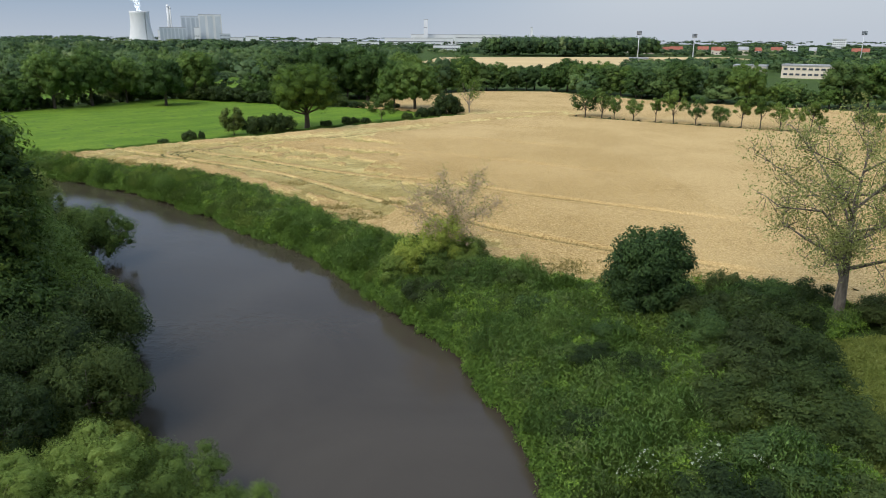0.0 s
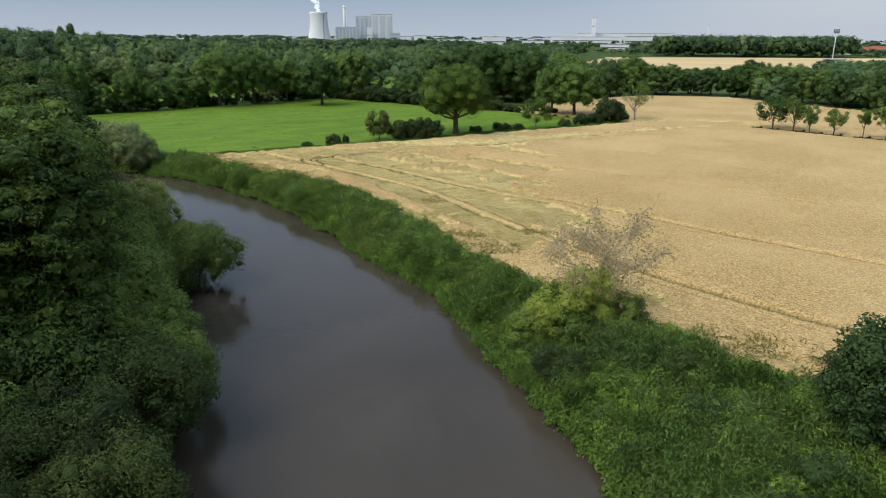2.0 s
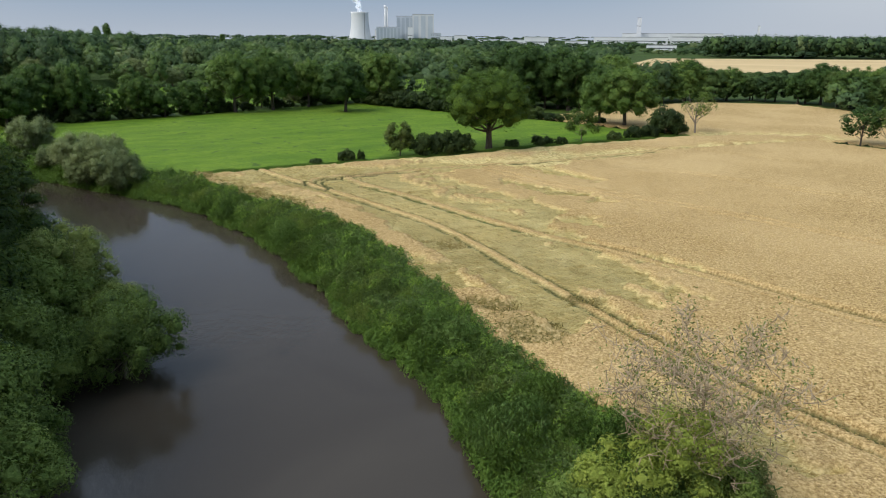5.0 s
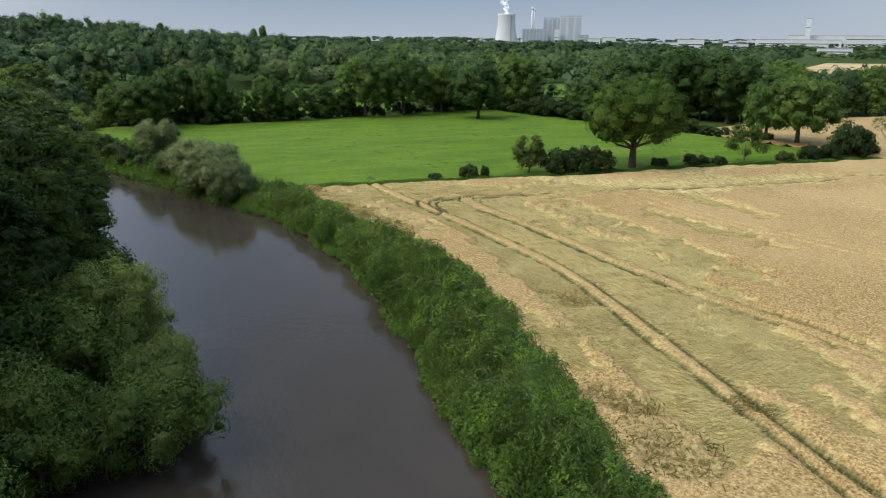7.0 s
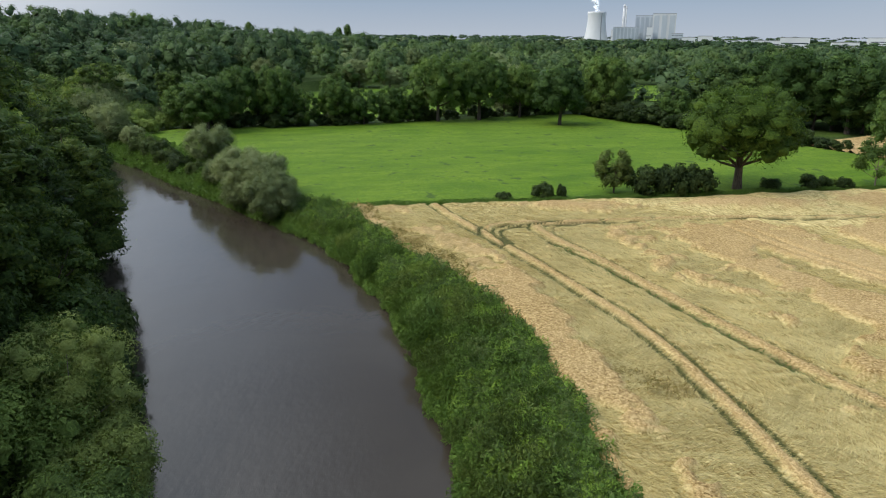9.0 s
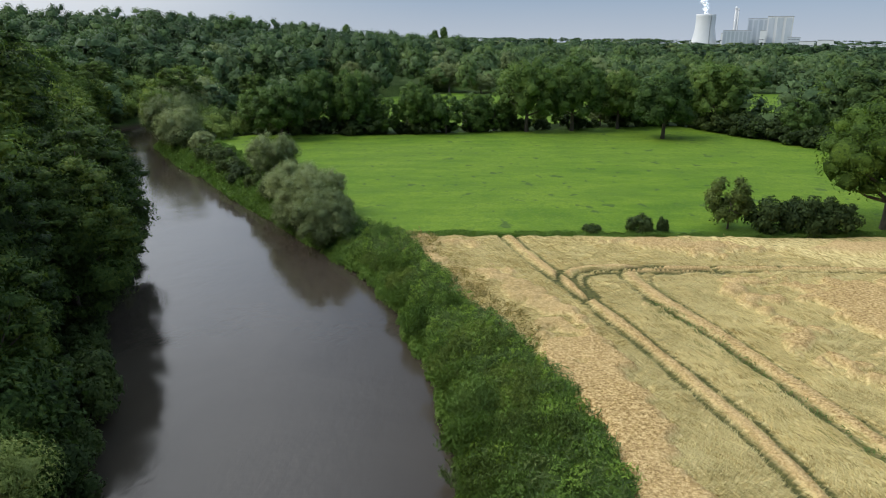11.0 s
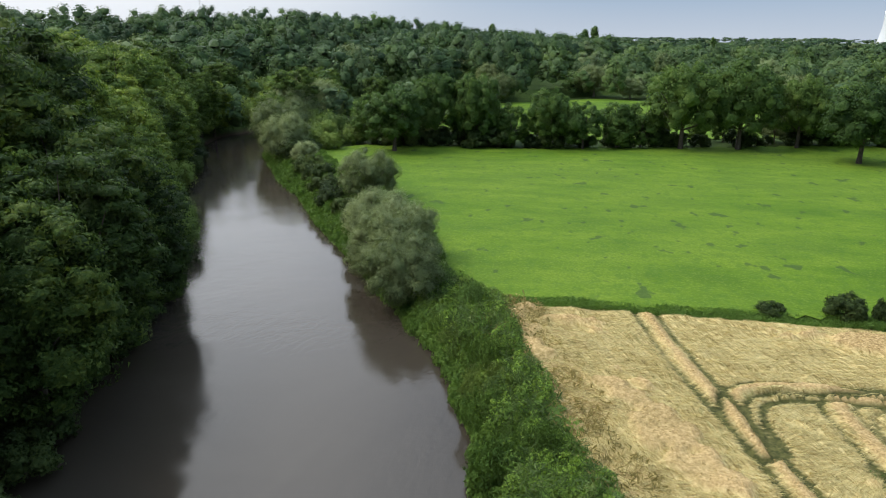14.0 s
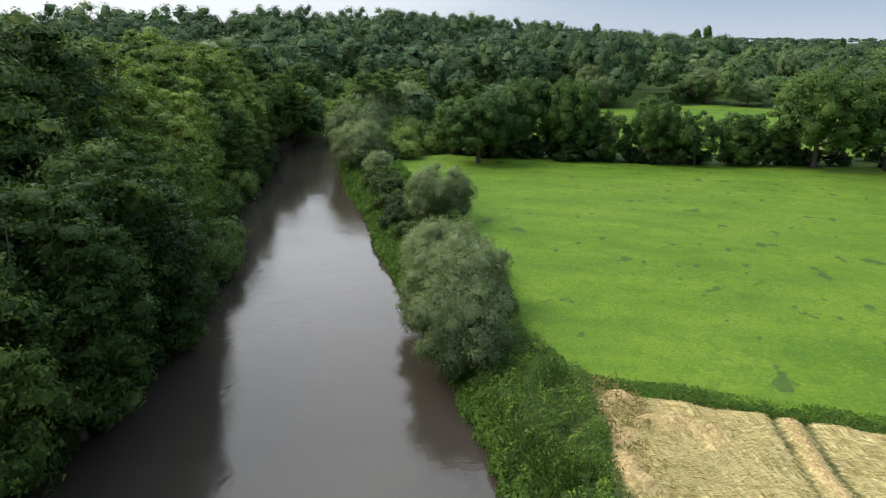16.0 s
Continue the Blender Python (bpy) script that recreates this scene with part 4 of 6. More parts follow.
for i in range(17):
    f = (i + rnd.random() * 0.7) / 17
    x, y = (-152 + 50 * f, 167 + 54 * f) if f < 0.55 else (-124.5 + 36 * (f - 0.55) / 0.45, 196.7 + 52 * (f - 0.55) / 0.45)
    stand(WILLOWS[i % 2] if i % 6 == 2 else rnd.choice(BELT), x - 3 + rnd.uniform(-3, 1), y + 3 + rnd.uniform(-1, 2), rnd.uniform(0, 360), rnd.uniform(0.42, 0.72))
# belts behind the meadow and the wheat
for (x0, y0), (x1, y1), n, depth, lo, hi in [((-60, 246), (-22, 238), 11, 14, 13, 16), ((-22, 240), (-8, 262), 6, 10, 11, 14), ((-8, 268), (20, 288), 9, 10, 9, 12), ((20, 288), (48, 287), 8, 14, 8, 10.5), ((48, 287), (82, 243), 14, 16, 10, 12), ((82, 243), (131, 211), 15, 18, 11, 13), ((131, 211), (195, 170), 14, 18, 12, 15)]:
    for i in range(n):
        f = (i + rnd.random() * 0.8) / n
        h = rnd.uniform(lo, hi)
        x, y = x0 + (x1 - x0) * f + rnd.uniform(-2, 4), y0 + (y1 - y0) * f + 3 + rnd.uniform(0, depth)
        low = 0.455 < x / y < 0.575
        stand(rnd.choice(DARKBELT + OAKS[:1]), x, y, rnd.uniform(0, 360), h / 13 * 1.15 * (0.55 if low else 1), 0.8 if low else 0.95)
# row along the track
for x, y, h, w in [(41.8, 193.3, 9.0, 7.1), (45.5, 189.4, 8.9, 6.3), (47.9, 185.7, 7.4, 3.6), (52.6, 184.6, 6.5, 5.1), (57.0, 179.9, 7.4, 3.9), (61.2, 178.9, 9.3, 5.8), (65.1, 174.4, 7.9, 4.8), (71.0, 173.5, 6.1, 4.5), (73.5, 167.3, 8.5, 4.7), (77.1, 165.3, 9.3, 5.3), (81.9, 165.5, 7.5, 5.3), (84.2, 161.6, 6.8, 3.2), (87.8, 162.7, 8.6, 5.6), (89.8, 162.8, 4.9, 3.0), (97.4, 158.3, 6.6, 4.5), (98.7, 154.7, 5.7, 2.6)]:
    tagged(stand(ROWTREES[int(x * 7) % 5], x, y, rnd.uniform(0, 360), w / 5.0, h / 8 / (w / 5.0)), group="trees along the field track")

# ---- right bank ----
stand(WILLOWS[0], -78.2, 124.7, 30, 0.78, 1.0, z=-2.2)
stand(WILLOWS[1], -83.2, 127.6, 130, 0.82, 1.06)
stand(WILLOWS[0], -86.0, 126.6, 200, 0.62, 0.95)
stand(WILLOWS[0], -90.0, 130.2, 250, 0.82, 1.0)
stand(WILLOWS[1], -108.5, 139.6, 10, 0.82, 1.0)
stand(WILLOWS[0], -97.5, 132.4, 300, 0.55, 0.9)
for x, y, s in [(-150, 147, 1.0), (-160, 151, 1.2), (-172, 157, 1.3), (-184, 170, 1.5), (-140, 146, 0.5)]:
    stand(rnd.choice(WILLOWS), x, y, rnd.uniform(0, 360), s)
for x, y, h, w in [(-203, 291.6, 12.1, 15), (-206.5, 248, 10.1, 13), (-139, 309, 11, 15), (-246.6, 268, 10, 15), (-172.5, 158.6, 12, 12), (-180, 170.6, 8, 9), (-152, 290, 8, 10), (-225, 262, 9, 12), (-190, 296, 8, 11)]:
    stand(rnd.choice(WILLOWS), x, y, rnd.uniform(0, 360), w / 10, h / 9 / (w / 10))
for x, y, s in [(-106, 134.5, 0.9), (-112, 136, 1.0), (-118, 138, 1.1), (-126, 141, 1.2), (-133, 143, 1.2), (-101, 133.5, 0.7), (-145, 147, 1.6)]:
    stand(rnd.choice(SHRUBS), x, y, rnd.uniform(0, 360), s)
dark_round = tree_model("round_tree", "dense round dark green tree at the field corner", "tree", 7.9, 3.3, -0.2, 64, 20000, 0.19, 117, LEAF_BELT, trunk=0.2, core=0.5, rel=(0.2, 0.36))
stand(dark_round, 17.3, 51.5, 0)


def bare_tree(name, label, H, R, seed, bark, leaves, material, leaf=0.3, first=0.3, limbs=9, trunk=0.3, twigs=5):
    """An open tree whose limbs show: limbs, boughs and twigs, with few leaves at their ends."""
    rng = np.random.default_rng(seed)
    thing = tagged(new(name), label, "tree")
    pts = np.array([(0, 0, -0.3), (0.1, 0, H * 0.25), (0.0, 0.15, H * 0.5), (0.2, 0.1, H * 0.72), (0.15, -0.1, H * 0.92)])
    pieces, tips = [tube(pts, trunk * np.array([1.3, 0.9, 0.66, 0.4, 0.1]), 8)], []
    for i in range(limbs):
        f = first + (0.9 - first) * i / limbs
        s = np.array([np.interp(f * H, pts[:, 2], pts[:, 0]), np.interp(f * H, pts[:, 2], pts[:, 1]), f * H])
        a = i * 2.4 + rng.uniform(-0.4, 0.4)
        reach = R * math.sin(math.pi * (0.18 + 0.72 * (f - first) / (0.95 - first))) * rng.uniform(0.8, 1.1)
        e = s + np.array([math.cos(a) * reach, math.sin(a) * reach, reach * rng.uniform(0.35, 0.8)])
        m = (s + e) / 2 + rng.normal(0, 0.1 * reach, 3)
        r0 = trunk * (0.55 - 0.35 * f)
        pieces.append(tube([s, m, e], [r0, r0 * 0.6, r0 * 0.15], 5))
        for j in range(twigs):
            g = rng.uniform(0.25, 1.0)
            b = s + (m - s) * g * 2 if g < 0.5 else m + (e - m) * (g - 0.5) * 2
            q = b + unit(rng.normal(size=3) + unit(e - s) * 1.2 + (0, 0, 0.4)) * reach * rng.uniform(0.25, 0.5)
            pieces.append(tube([b, (b + q) / 2 + rng.normal(0, 0.05 * reach, 3), q], [r0 * 0.3, r0 * 0.2, 0.012], 4))
            tips += [q, (b + q) / 2]
            for _ in range(4):
                o = b + (q - b) * rng.uniform(0.3, 1)
                q2 = o + unit(rng.normal(size=3) + (0, 0, 0.5)) * reach * rng.uniform(0.10, 0.25)
                pieces.append(tube([o, q2], [0.028, 0.012], 3))
                tips.append(q2)
    V, F = joined(pieces)
    part("trunk", mesh_np("trunk", V, F, bark, True), None, thing)
    if leaves:
        tips = np.array(tips)
        c = tips[rng.integers(0, len(tips), leaves)] + rng.normal(0, R * 0.07, (leaves, 3))
        V, F = leaf_cards(rng, c, rng.normal(size=(leaves, 3)) + (0, 0, 0.6), leaf, leaf * 0.5)
        part("crown", mesh_np("crown", V, F, material), None, thing)
    return thing


open_oak = bare_tree("open_oak", "tall open tree with a bare trunk and thin olive leaves", 14.0, 7.0, 121, BARK_GREY, 30000, LEAF_OLIVE, 0.15, 0.24, 16, 0.40, 9)
stand(open_oak, 32.0, 50.6, 60)
dead_top = bare_tree("half_dead_tree", "half-dead small tree with bare reddish twigs on top", 7.4, 5.0, 123, TWIG, 3600, LEAF_OLIVE, 0.14, 0.12, 22, 0.12, 15)
stand(dead_top, 2.4, 66.4, 0)
for x, y, h, w, leaf_kind in [(-0.9, 63.9, 4.3, 4.8, LEAF_YELLOW), (1.6, 64.6, 5.6, 4.4, LEAF_YELLOW), (-2.8, 63.2, 3.2, 3.4, LEAF_SALLOW), (3.4, 64.6, 3.4, 3.6, LEAF_SALLOW), (0.8, 62.4, 2.8, 3.6, LEAF_SALLOW), (4.6, 66.2, 2.6, 2.8, LEAF_OLIVE)]:
    tint = {LEAF_YELLOW: "yellow-green", LEAF_SALLOW: "mid-green", LEAF_OLIVE: "olive"}[leaf_kind]
    stand(tree_model("bank_bush", tint + " bush at the foot of the half-dead tree", "bush", h, w / 2, -0.4, 30, 6500, 0.15, 130 + int(h * 10), leaf_kind, trunk=0.08, width=0.45, rel=(0.18, 0.38), core=0.36), x, y, 0)
for x, y, h, w in [(3.5, 60.5, 2.2, 4.6), (7, 59, 2.0, 4.2), (0, 58.5, 2.0, 4.0), (20.5, 50.0, 3.2, 5.0), (23.5, 48.5, 3.6, 5.5), (26.5, 51.5, 3.4, 5), (24.5, 54.0, 3.4, 3.0), (27.5, 48.5, 3.0, 4.2), (19.5, 46.0, 3.0, 4.6), (23.0, 44.0, 3.4, 5.4), (25.0, 42.5, 3.2, 4.6), (20.5, 40.0, 3.0, 5.2), (23.0, 37.5, 3.2, 5.0), (17.5, 36.0, 2.8, 5.0), (21.5, 33.5, 3.0, 5.6), (23.5, 33.0, 2.8, 4.4), (18.0, 30.0, 2.6, 5.0), (31.0, 53.5, 2.6, 4.2), (35.5, 49.5, 2.8, 5), (38.5, 48.0, 3.0, 5), (13.5, 47.0, 1.8, 3.4), (11.5, 43.0, 1.8, 3.6), (14.0, 40.5, 2.0, 3.4), (8.5, 52.5, 1.8, 3.0), (9.5, 36.0, 1.7, 3.2), (14, 27, 2.6, 5), (21, 26, 2.6, 5.4)]:
    stand(THICKET[int(x * 3 + y * 2) % 4], x, y, rnd.uniform(0, 360), w / 4.4, h / 3.0 / (w / 4.4))

# ---- left bank ----
for x, y, s in [(-51.5, 80.5, 1.1), (-33.5, 60.5, 0.9), (-30.0, 56.5, 0.95), (-26.0, 51.0, 1.05), (-24.0, 46.0, 1.1), (-28.0, 45.0, 1.15), (-20.0, 38.0, 0.9), (-24, 40, 1.0), (-31, 50, 1.25), (-34, 58, 1.3), (-29, 38, 1.1), (-22, 33, 0.7), (-40, 66, 1.3), (-46.5, 70, 1.3), (-46, 76, 1.3), (-50, 79, 1.3), (-54, 82, 1.3), (-38, 60, 1.3), (-46, 67, 1.4), (-51, 73, 1.4), (-59, 82.5, 1.2), (-65.5, 86.0, 1.0), (-36, 52, 1.3), (-33, 45, 1.2), (-42, 54, 1.4), (-84, 101.5, 0.6), (-92.5, 107.5, 0.55), (-108, 113, 0.8), (-115, 115, 0.9), (-134, 119, 1.0), (-142, 123, 1.0)]:
    front = min(math.hypot(x - bx, y - by) for bx, by in ((-36, 68.5), (-40, 75), (-46, 80.5), (-31, 60), (-26, 51.5), (-22, 43), (-20.5, 36))) < 5.6
    # nearest bushes and those behind the front carry shade in their leaf colour
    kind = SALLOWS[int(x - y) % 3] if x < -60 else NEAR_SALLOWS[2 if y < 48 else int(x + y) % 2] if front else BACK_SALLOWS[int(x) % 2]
    stand(kind, x, y, rnd.uniform(0, 360), s)
for x, y, h, w, leaf_kind, seed in [(-35.9, 72.9, 6.6, 8.6, LEAF_SALLOW, 201), (-45.4, 78.6, 9.6, 7.6, LEAF_OSIER, 202), (-39.2, 68.0, 6.2, 7.4, LEAF_SALLOW, 203), (-41.0, 77.6, 5.4, 5.6, LEAF_OSIER, 204)]:
    stand(tree_model("sallow_bush", "tall olive-green osier bush leaning over the river" if leaf_kind is LEAF_OSIER else "rounded fine-leaved willow bush standing over the water", "bush", h, w / 2, -0.5, 54, 22000, 0.17, seed, leaf_kind, BARK_PALE, trunk=0.14, width=0.36, squash=0.95, rel=(0.17, 0.32), core=0.45), x, y, 0)
PALE_SALLOW = tree_model("sallow_bush", "pale green fine-leaved willow bush on the near bank", "bush", 4.2, 3.0, -0.5, 44, 20000, 0.13, 205, LEAF_PALE_SALLOW, BARK_PALE, trunk=0.1, width=0.3, squash=0.95, rel=(0.16, 0.32), core=0.42)
for x, y, s, tall in [(-12.4, 31.0, 0.85, 0.9), (-16.2, 30.6, 0.85, 0.9), (-10.6, 28.2, 0.8, 0.85), (-19.2, 27.6, 0.8, 0.8), (-14.6, 27.0, 0.8, 0.8), (-9.0, 29.6, 0.7, 0.8)]:
    stand(PALE_SALLOW, x, y, x * 40, s, tall)
for x, y, s in [(-153, 153, 0.9), (-157, 158, 1.0), (-161, 163, 1.1), (-158, 152, 1.0), (-165, 157, 1.1), (-154, 164, 0.8), (-150, 156, 0.7), (-168, 163, 1.2), (-183, 138, 1.2), (-191, 144, 1.1), (-199, 150, 1.3), (-205, 160, 1.3), (-209, 170, 1.4), (-213, 180, 1.4), (-208, 150, 1.7), (-216, 160, 1.8), (-222, 172, 1.8), (-170, 131, 1.2), (-160, 128, 1.1)]:
    stand(rnd.choice(SALLOWS), x, y, rnd.uniform(0, 360), s)
bank_rng = random.Random(11)
for (x0, y0), (x1, y1) in zip(LEFT_BANK[9:18], LEFT_BANK[10:19]):
    L = math.hypot(x1 - x0, y1 - y0)
    for i in range(round(L / 4.2)):
        f = (i + bank_rng.random()) / round(L / 4.2)
        x, y = x0 + (x1 - x0) * f + 0.4, y0 + (y1 - y0) * f + 0.4
        stand(bank_rng.choice(SHRUBS), x, y, bank_rng.uniform(0, 360), bank_rng.uniform(0.8, 1.25), bank_rng.uniform(0.9, 1.3))
line = LEFT_BANK[5:20]
for row, (back, step, lo, hi) in enumerate([(2.6, 5.5, 13, 16.5), (9.0, 7.0, 17, 20), (16.5, 8.0, 18, 21.5), (25.0, 9.5, 18, 22)]):
    for (x0, y0), (x1, y1) in zip(line[:-1], line[1:]):
        L = math.hypot(x1 - x0, y1 - y0)
        nx_, ny_ = -(y1 - y0) / L, (x1 - x0) / L
        if nx_ * -1 + ny_ * -1 < 0:
            nx_, ny_ = -nx_, -ny_
        for i in range(max(1, round(L / step))):
            f = (i + bank_rng.random() * 0.7) / max(1, round(L / step))
            x, y = x0 + (x1 - x0) * f + nx_ * back + bank_rng.uniform(-1.2, 1.2), y0 + (y1 - y0) * f + ny_ * back + bank_rng.uniform(-1.2, 1.2)
            if y < 84 and row == 0:
                x, y = x + nx_ * 6.5, y + ny_ * 6.5
                if bank_rng.random() < 0.35:
                    continue
            if row == 0 and 84 <= y < 100:
                x, y = x + nx_ * 2.2, y + ny_ * 2.2
            h = bank_rng.uniform(lo, hi)
            # near trees take the darkened leaf copy, shade painted in by position
            model = LIGHT_WOODS[0] if row < 2 and bank_rng.random() < 0.22 else bank_rng.choice((NEAR_SHADED if y < 92 else WOODS) if row < 1 or y < 84 else BACK)
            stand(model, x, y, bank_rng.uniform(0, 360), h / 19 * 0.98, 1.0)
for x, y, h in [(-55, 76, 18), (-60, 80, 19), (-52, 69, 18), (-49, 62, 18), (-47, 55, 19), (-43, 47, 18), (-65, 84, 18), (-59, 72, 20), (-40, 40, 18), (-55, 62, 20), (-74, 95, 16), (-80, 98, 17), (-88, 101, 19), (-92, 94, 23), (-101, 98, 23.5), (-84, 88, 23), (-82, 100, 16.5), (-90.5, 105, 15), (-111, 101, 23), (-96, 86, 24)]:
    stand(bank_rng.choice(NEAR_SHADED), x, y, bank_rng.uniform(0, 360), h / 19)
for x, y in [(-152, 140), (-160, 132), (-168, 128), (-183, 138), (-196, 150), (-205, 165), (-200, 185), (-190, 190), (-178, 172), (-185, 200), (-176, 160), (-172, 166), (-182, 184), (-168, 158), (-195, 205), (-160, 158), (-165, 166), (-205, 195)]:
    if not bool(inside(np.array([x - 8.0]), np.array([y - 6.0]), RIVER)[0]):
        stand(bank_rng.choice(BACK), x - 8, y - 6, bank_rng.uniform(0, 360), bank_rng.uniform(0.65, 0.85))


# ---- woods further off: crowns past counting ----
def wood(name, label, places, seed, leaves, size, material=LEAF_FAR, ball=(STONE_V, STONE_F), puff_count=9, rel=(0.44, 0.58)):
    """Many crowns, each of lumpy puffs with leaf clusters on them, in one mesh."""
    rng = np.random.default_rng(seed)
    bv, bf = ball
    kinds = []
    for k in range(7):
        puffs = crown_puffs(rng, 1.0, 0.42, 0.02, puff_count, rel, 0.8)[:puff_count + 1]
        c = [(np.array(q[:3]) + bv * (1 + 0.26 * rng.normal(size=(len(bv), 1))) * 0.64 * (q[3], q[3], q[4]), [bf]) for q in puffs]
        kinds.append((puffs, joined(c)))
    pieces, tones, normals = [], [], []
    ball_n = np.concatenate([bv] * (puff_count + 1))
    for x, y, h, w in places:
        shade = rng.random()
        g = float(ground_z(np.array([x]), np.array([y]))[0])
        puffs, (cv, cf) = kinds[rng.integers(0, 7)]
        a = rng.uniform(0, 2 * np.pi)
        rot = np.array([[np.cos(a), -np.sin(a), 0], [np.sin(a), np.cos(a), 0], [0, 0, 1]])
        sc = np.array([w / 0.84, w / 0.84, h])
        P = np.array(puffs)[rng.integers(0, len(puffs), leaves)]
        d = unit(rng.normal(size=(leaves, 3)) + (0, 0, 0.6))
        c = P[:, :3] + d * np.stack([P[:, 3], P[:, 3], P[:, 4]], 1) * (0.95 + 0.09 * rng.normal(size=(leaves, 1)))
        c = (c @ rot.T) * sc + (x, y, g)
        out = unit((c - (x, y, g + 0.45 * h)) / (w, w, h))
        pieces.append(leaf_cards(rng, c, out * 0.6 + (d @ rot.T) * 0.7 + 0.35 * rng.normal(size=(leaves, 3)), size, size * 0.7))
        core_v = (cv @ rot.T) * sc
        core_out = unit((core_v - (0, 0, 0.45 * h)) / (w, w, h))
        pieces.append((core_v + (x, y, g), cf))
        normals += [np.repeat(unit(out * 1.1 + (d @ rot.T) * 0.28 + 0.22 * rng.normal(size=(leaves, 3)) + (0, 0, 0.2)), 3, axis=0), unit(core_out + 0.3 * ball_n @ rot.T + 0.35 * rng.normal(size=core_v.shape) + (0, 0, 0.1))]
        tones += [np.full(3 * leaves, shade), np.full(len(cv), shade)]
    V, F = joined(pieces)
    return tagged(new(name, mesh_np(name, V, F, material, False, {"tone": np.concatenate(tones)}, np.concatenate(normals))), label, "woodland", kind="stuff")


def scatter(rng, test, box, spacing, tries):
    kept = np.zeros((0, 2))
    out = []
    for _ in range(tries):
        p = np.array([rng.uniform(box[0], box[1]), rng.uniform(box[2], box[3])])
        if not test(p[0], p[1]):
            continue
        if len(kept) and np.min(np.hypot(kept[:, 0] - p[0], kept[:, 1] - p[1])) < spacing:
            continue
        kept = np.vstack([kept, p])
        out.append((p[0], p[1]))
    return out


HILL_AREA = [(-60, 60), (-90, 85), (-140, 95), (-200, 125), (-232, 190), (-215, 260), (-300, 420), (-430, 560), (-620, 560), (-480, 300), (-420, 60), (-180, -30), (-60, 0)]
wrng = np.random.default_rng(5)
pts = scatter(wrng, lambda x, y: bool(inside(np.array([x]), np.array([y]), HILL_AREA)[0]), (-620, -50, -30, 560), 10.5, 4200)
wood("hill_wood", "dense dark deciduous wood rising on a low hill", [(x, y, wrng.uniform(14, 20.5), wrng.uniform(12, 17.5)) for x, y in pts if math.hypot(x + 30, y - 90) < 560], 6, 1250, 0.58, puff_count=19, rel=(0.28, 0.42))

CLEAR = [FIELD, MEADOW_AREA, HILL_AREA, RIVER] + FAR_MEADOWS + [[(-86, 249), (-60, 252), (-60, 300), (-118, 300)], [(-20, 470), (-20, 760), (340, 820), (330, 600), (140, 500)], [(-5, 302), (58, 296), (140, 500), (-20, 500)], [(95, 250), (190, 200), (250, 400), (215, 430), (170, 430)]]


def open_ground(x, y):
    X, Y = np.array([x]), np.array([y])
    return not any(bool(inside(X, Y, p)[0]) for p in CLEAR)


mid, far = [], []
while len(mid) < 620:
    a, d = wrng.uniform(radians(-38), radians(98)), wrng.uniform(190, 560)
    x, y = -15 - d * math.sin(a), 60 + d * math.cos(a)
    if open_ground(x, y) and wrng.random() < (0.35 + 0.65 * (wave(np.array(x), np.array(y), 0.02, 3.0) > -0.25)):
        mid.append((x, y, wrng.uniform(9, 15) * (0.62 if x > 20 else 1.0), wrng.uniform(8, 13)))
wood("mid_wood", "loose woods and hedges beyond the meadows", mid, 8, 760, 0.56, puff_count=17, rel=(0.29, 0.44))
while len(far) < 2120:
    a, d = wrng.uniform(radians(-40), radians(100)), 540 * math.exp(wrng.uniform(0, 1.95))
    x, y = -15 - d * math.sin(a), 60 + d * math.cos(a)
    if open_ground(x, y):
        h = wrng.uniform(8, 12) if d < 850 and x < 0 else wrng.uniform(5.5, 9)
        if d > 1100:
            h = wrng.uniform(6, 9.5) if x > -0.45 * y else wrng.uniform(9, 14)
        elif x < -150:
            h = wrng.uniform(9, 13)
        far.append((x, y, h, wrng.uniform(10, 20) if d < 1100 else wrng.uniform(16, 30)))
while len(far) < 2300:
    x, y = wrng.uniform(130, 330), wrng.uniform(420, 700)
    if open_ground(x, y) and not (0.44 < x / y < 0.58 and y < 470):
        far.append((x, y, wrng.uniform(5.5, 8.5), wrng.uniform(7, 11)))
while len(far) < 2580:
    x, y = wrng.uniform(225, 700), wrng.uniform(700, 1180)
    if open_ground(x, y) and not (240 < x < 560 and abs(y - 925 + 0.42 * (x - 390)) < 22):
        far.append((x, y, wrng.uniform(5.5, 8.5), wrng.uniform(8, 13)))
wood("far_wood", "distant belt of woods along the horizon", far, 9, 70, 1.5, LEAF_FAR)

block_trees = [(wrng.uniform(62, 250), wrng.uniform(800, 880), wrng.uniform(20, 23.5), wrng.uniform(13, 19)) for _ in range(150)]
wood("forest_block", "dark forest block beyond the far wheat field", block_trees, 10, 160, 1.3)


# ---- herbs of the right bank ----
def herb_cover(seed, poly, count, zfun, length, width, material, name, label, up=0.5):
    rng = np.random.default_rng(seed)
    xs_, ys_ = [p[0] for p in poly], [p[1] for p in poly]
    x, y = rng.uniform(min(xs_), max(xs_), count), rng.uniform(min(ys_), max(ys_), count)
    k = inside(x, y, poly)
    x, y = x[k], y[k]
    z = zfun(x, y, rng)
    c = np.stack([x, y, z], 1)
    V, F = leaf_cards(rng, c, rng.normal(size=(len(c), 3)) * 0.6 + (0, 0, up), length, width)
    return tagged(new(name, mesh_np(name, V, F, material)), label, "vegetation", kind="stuff")


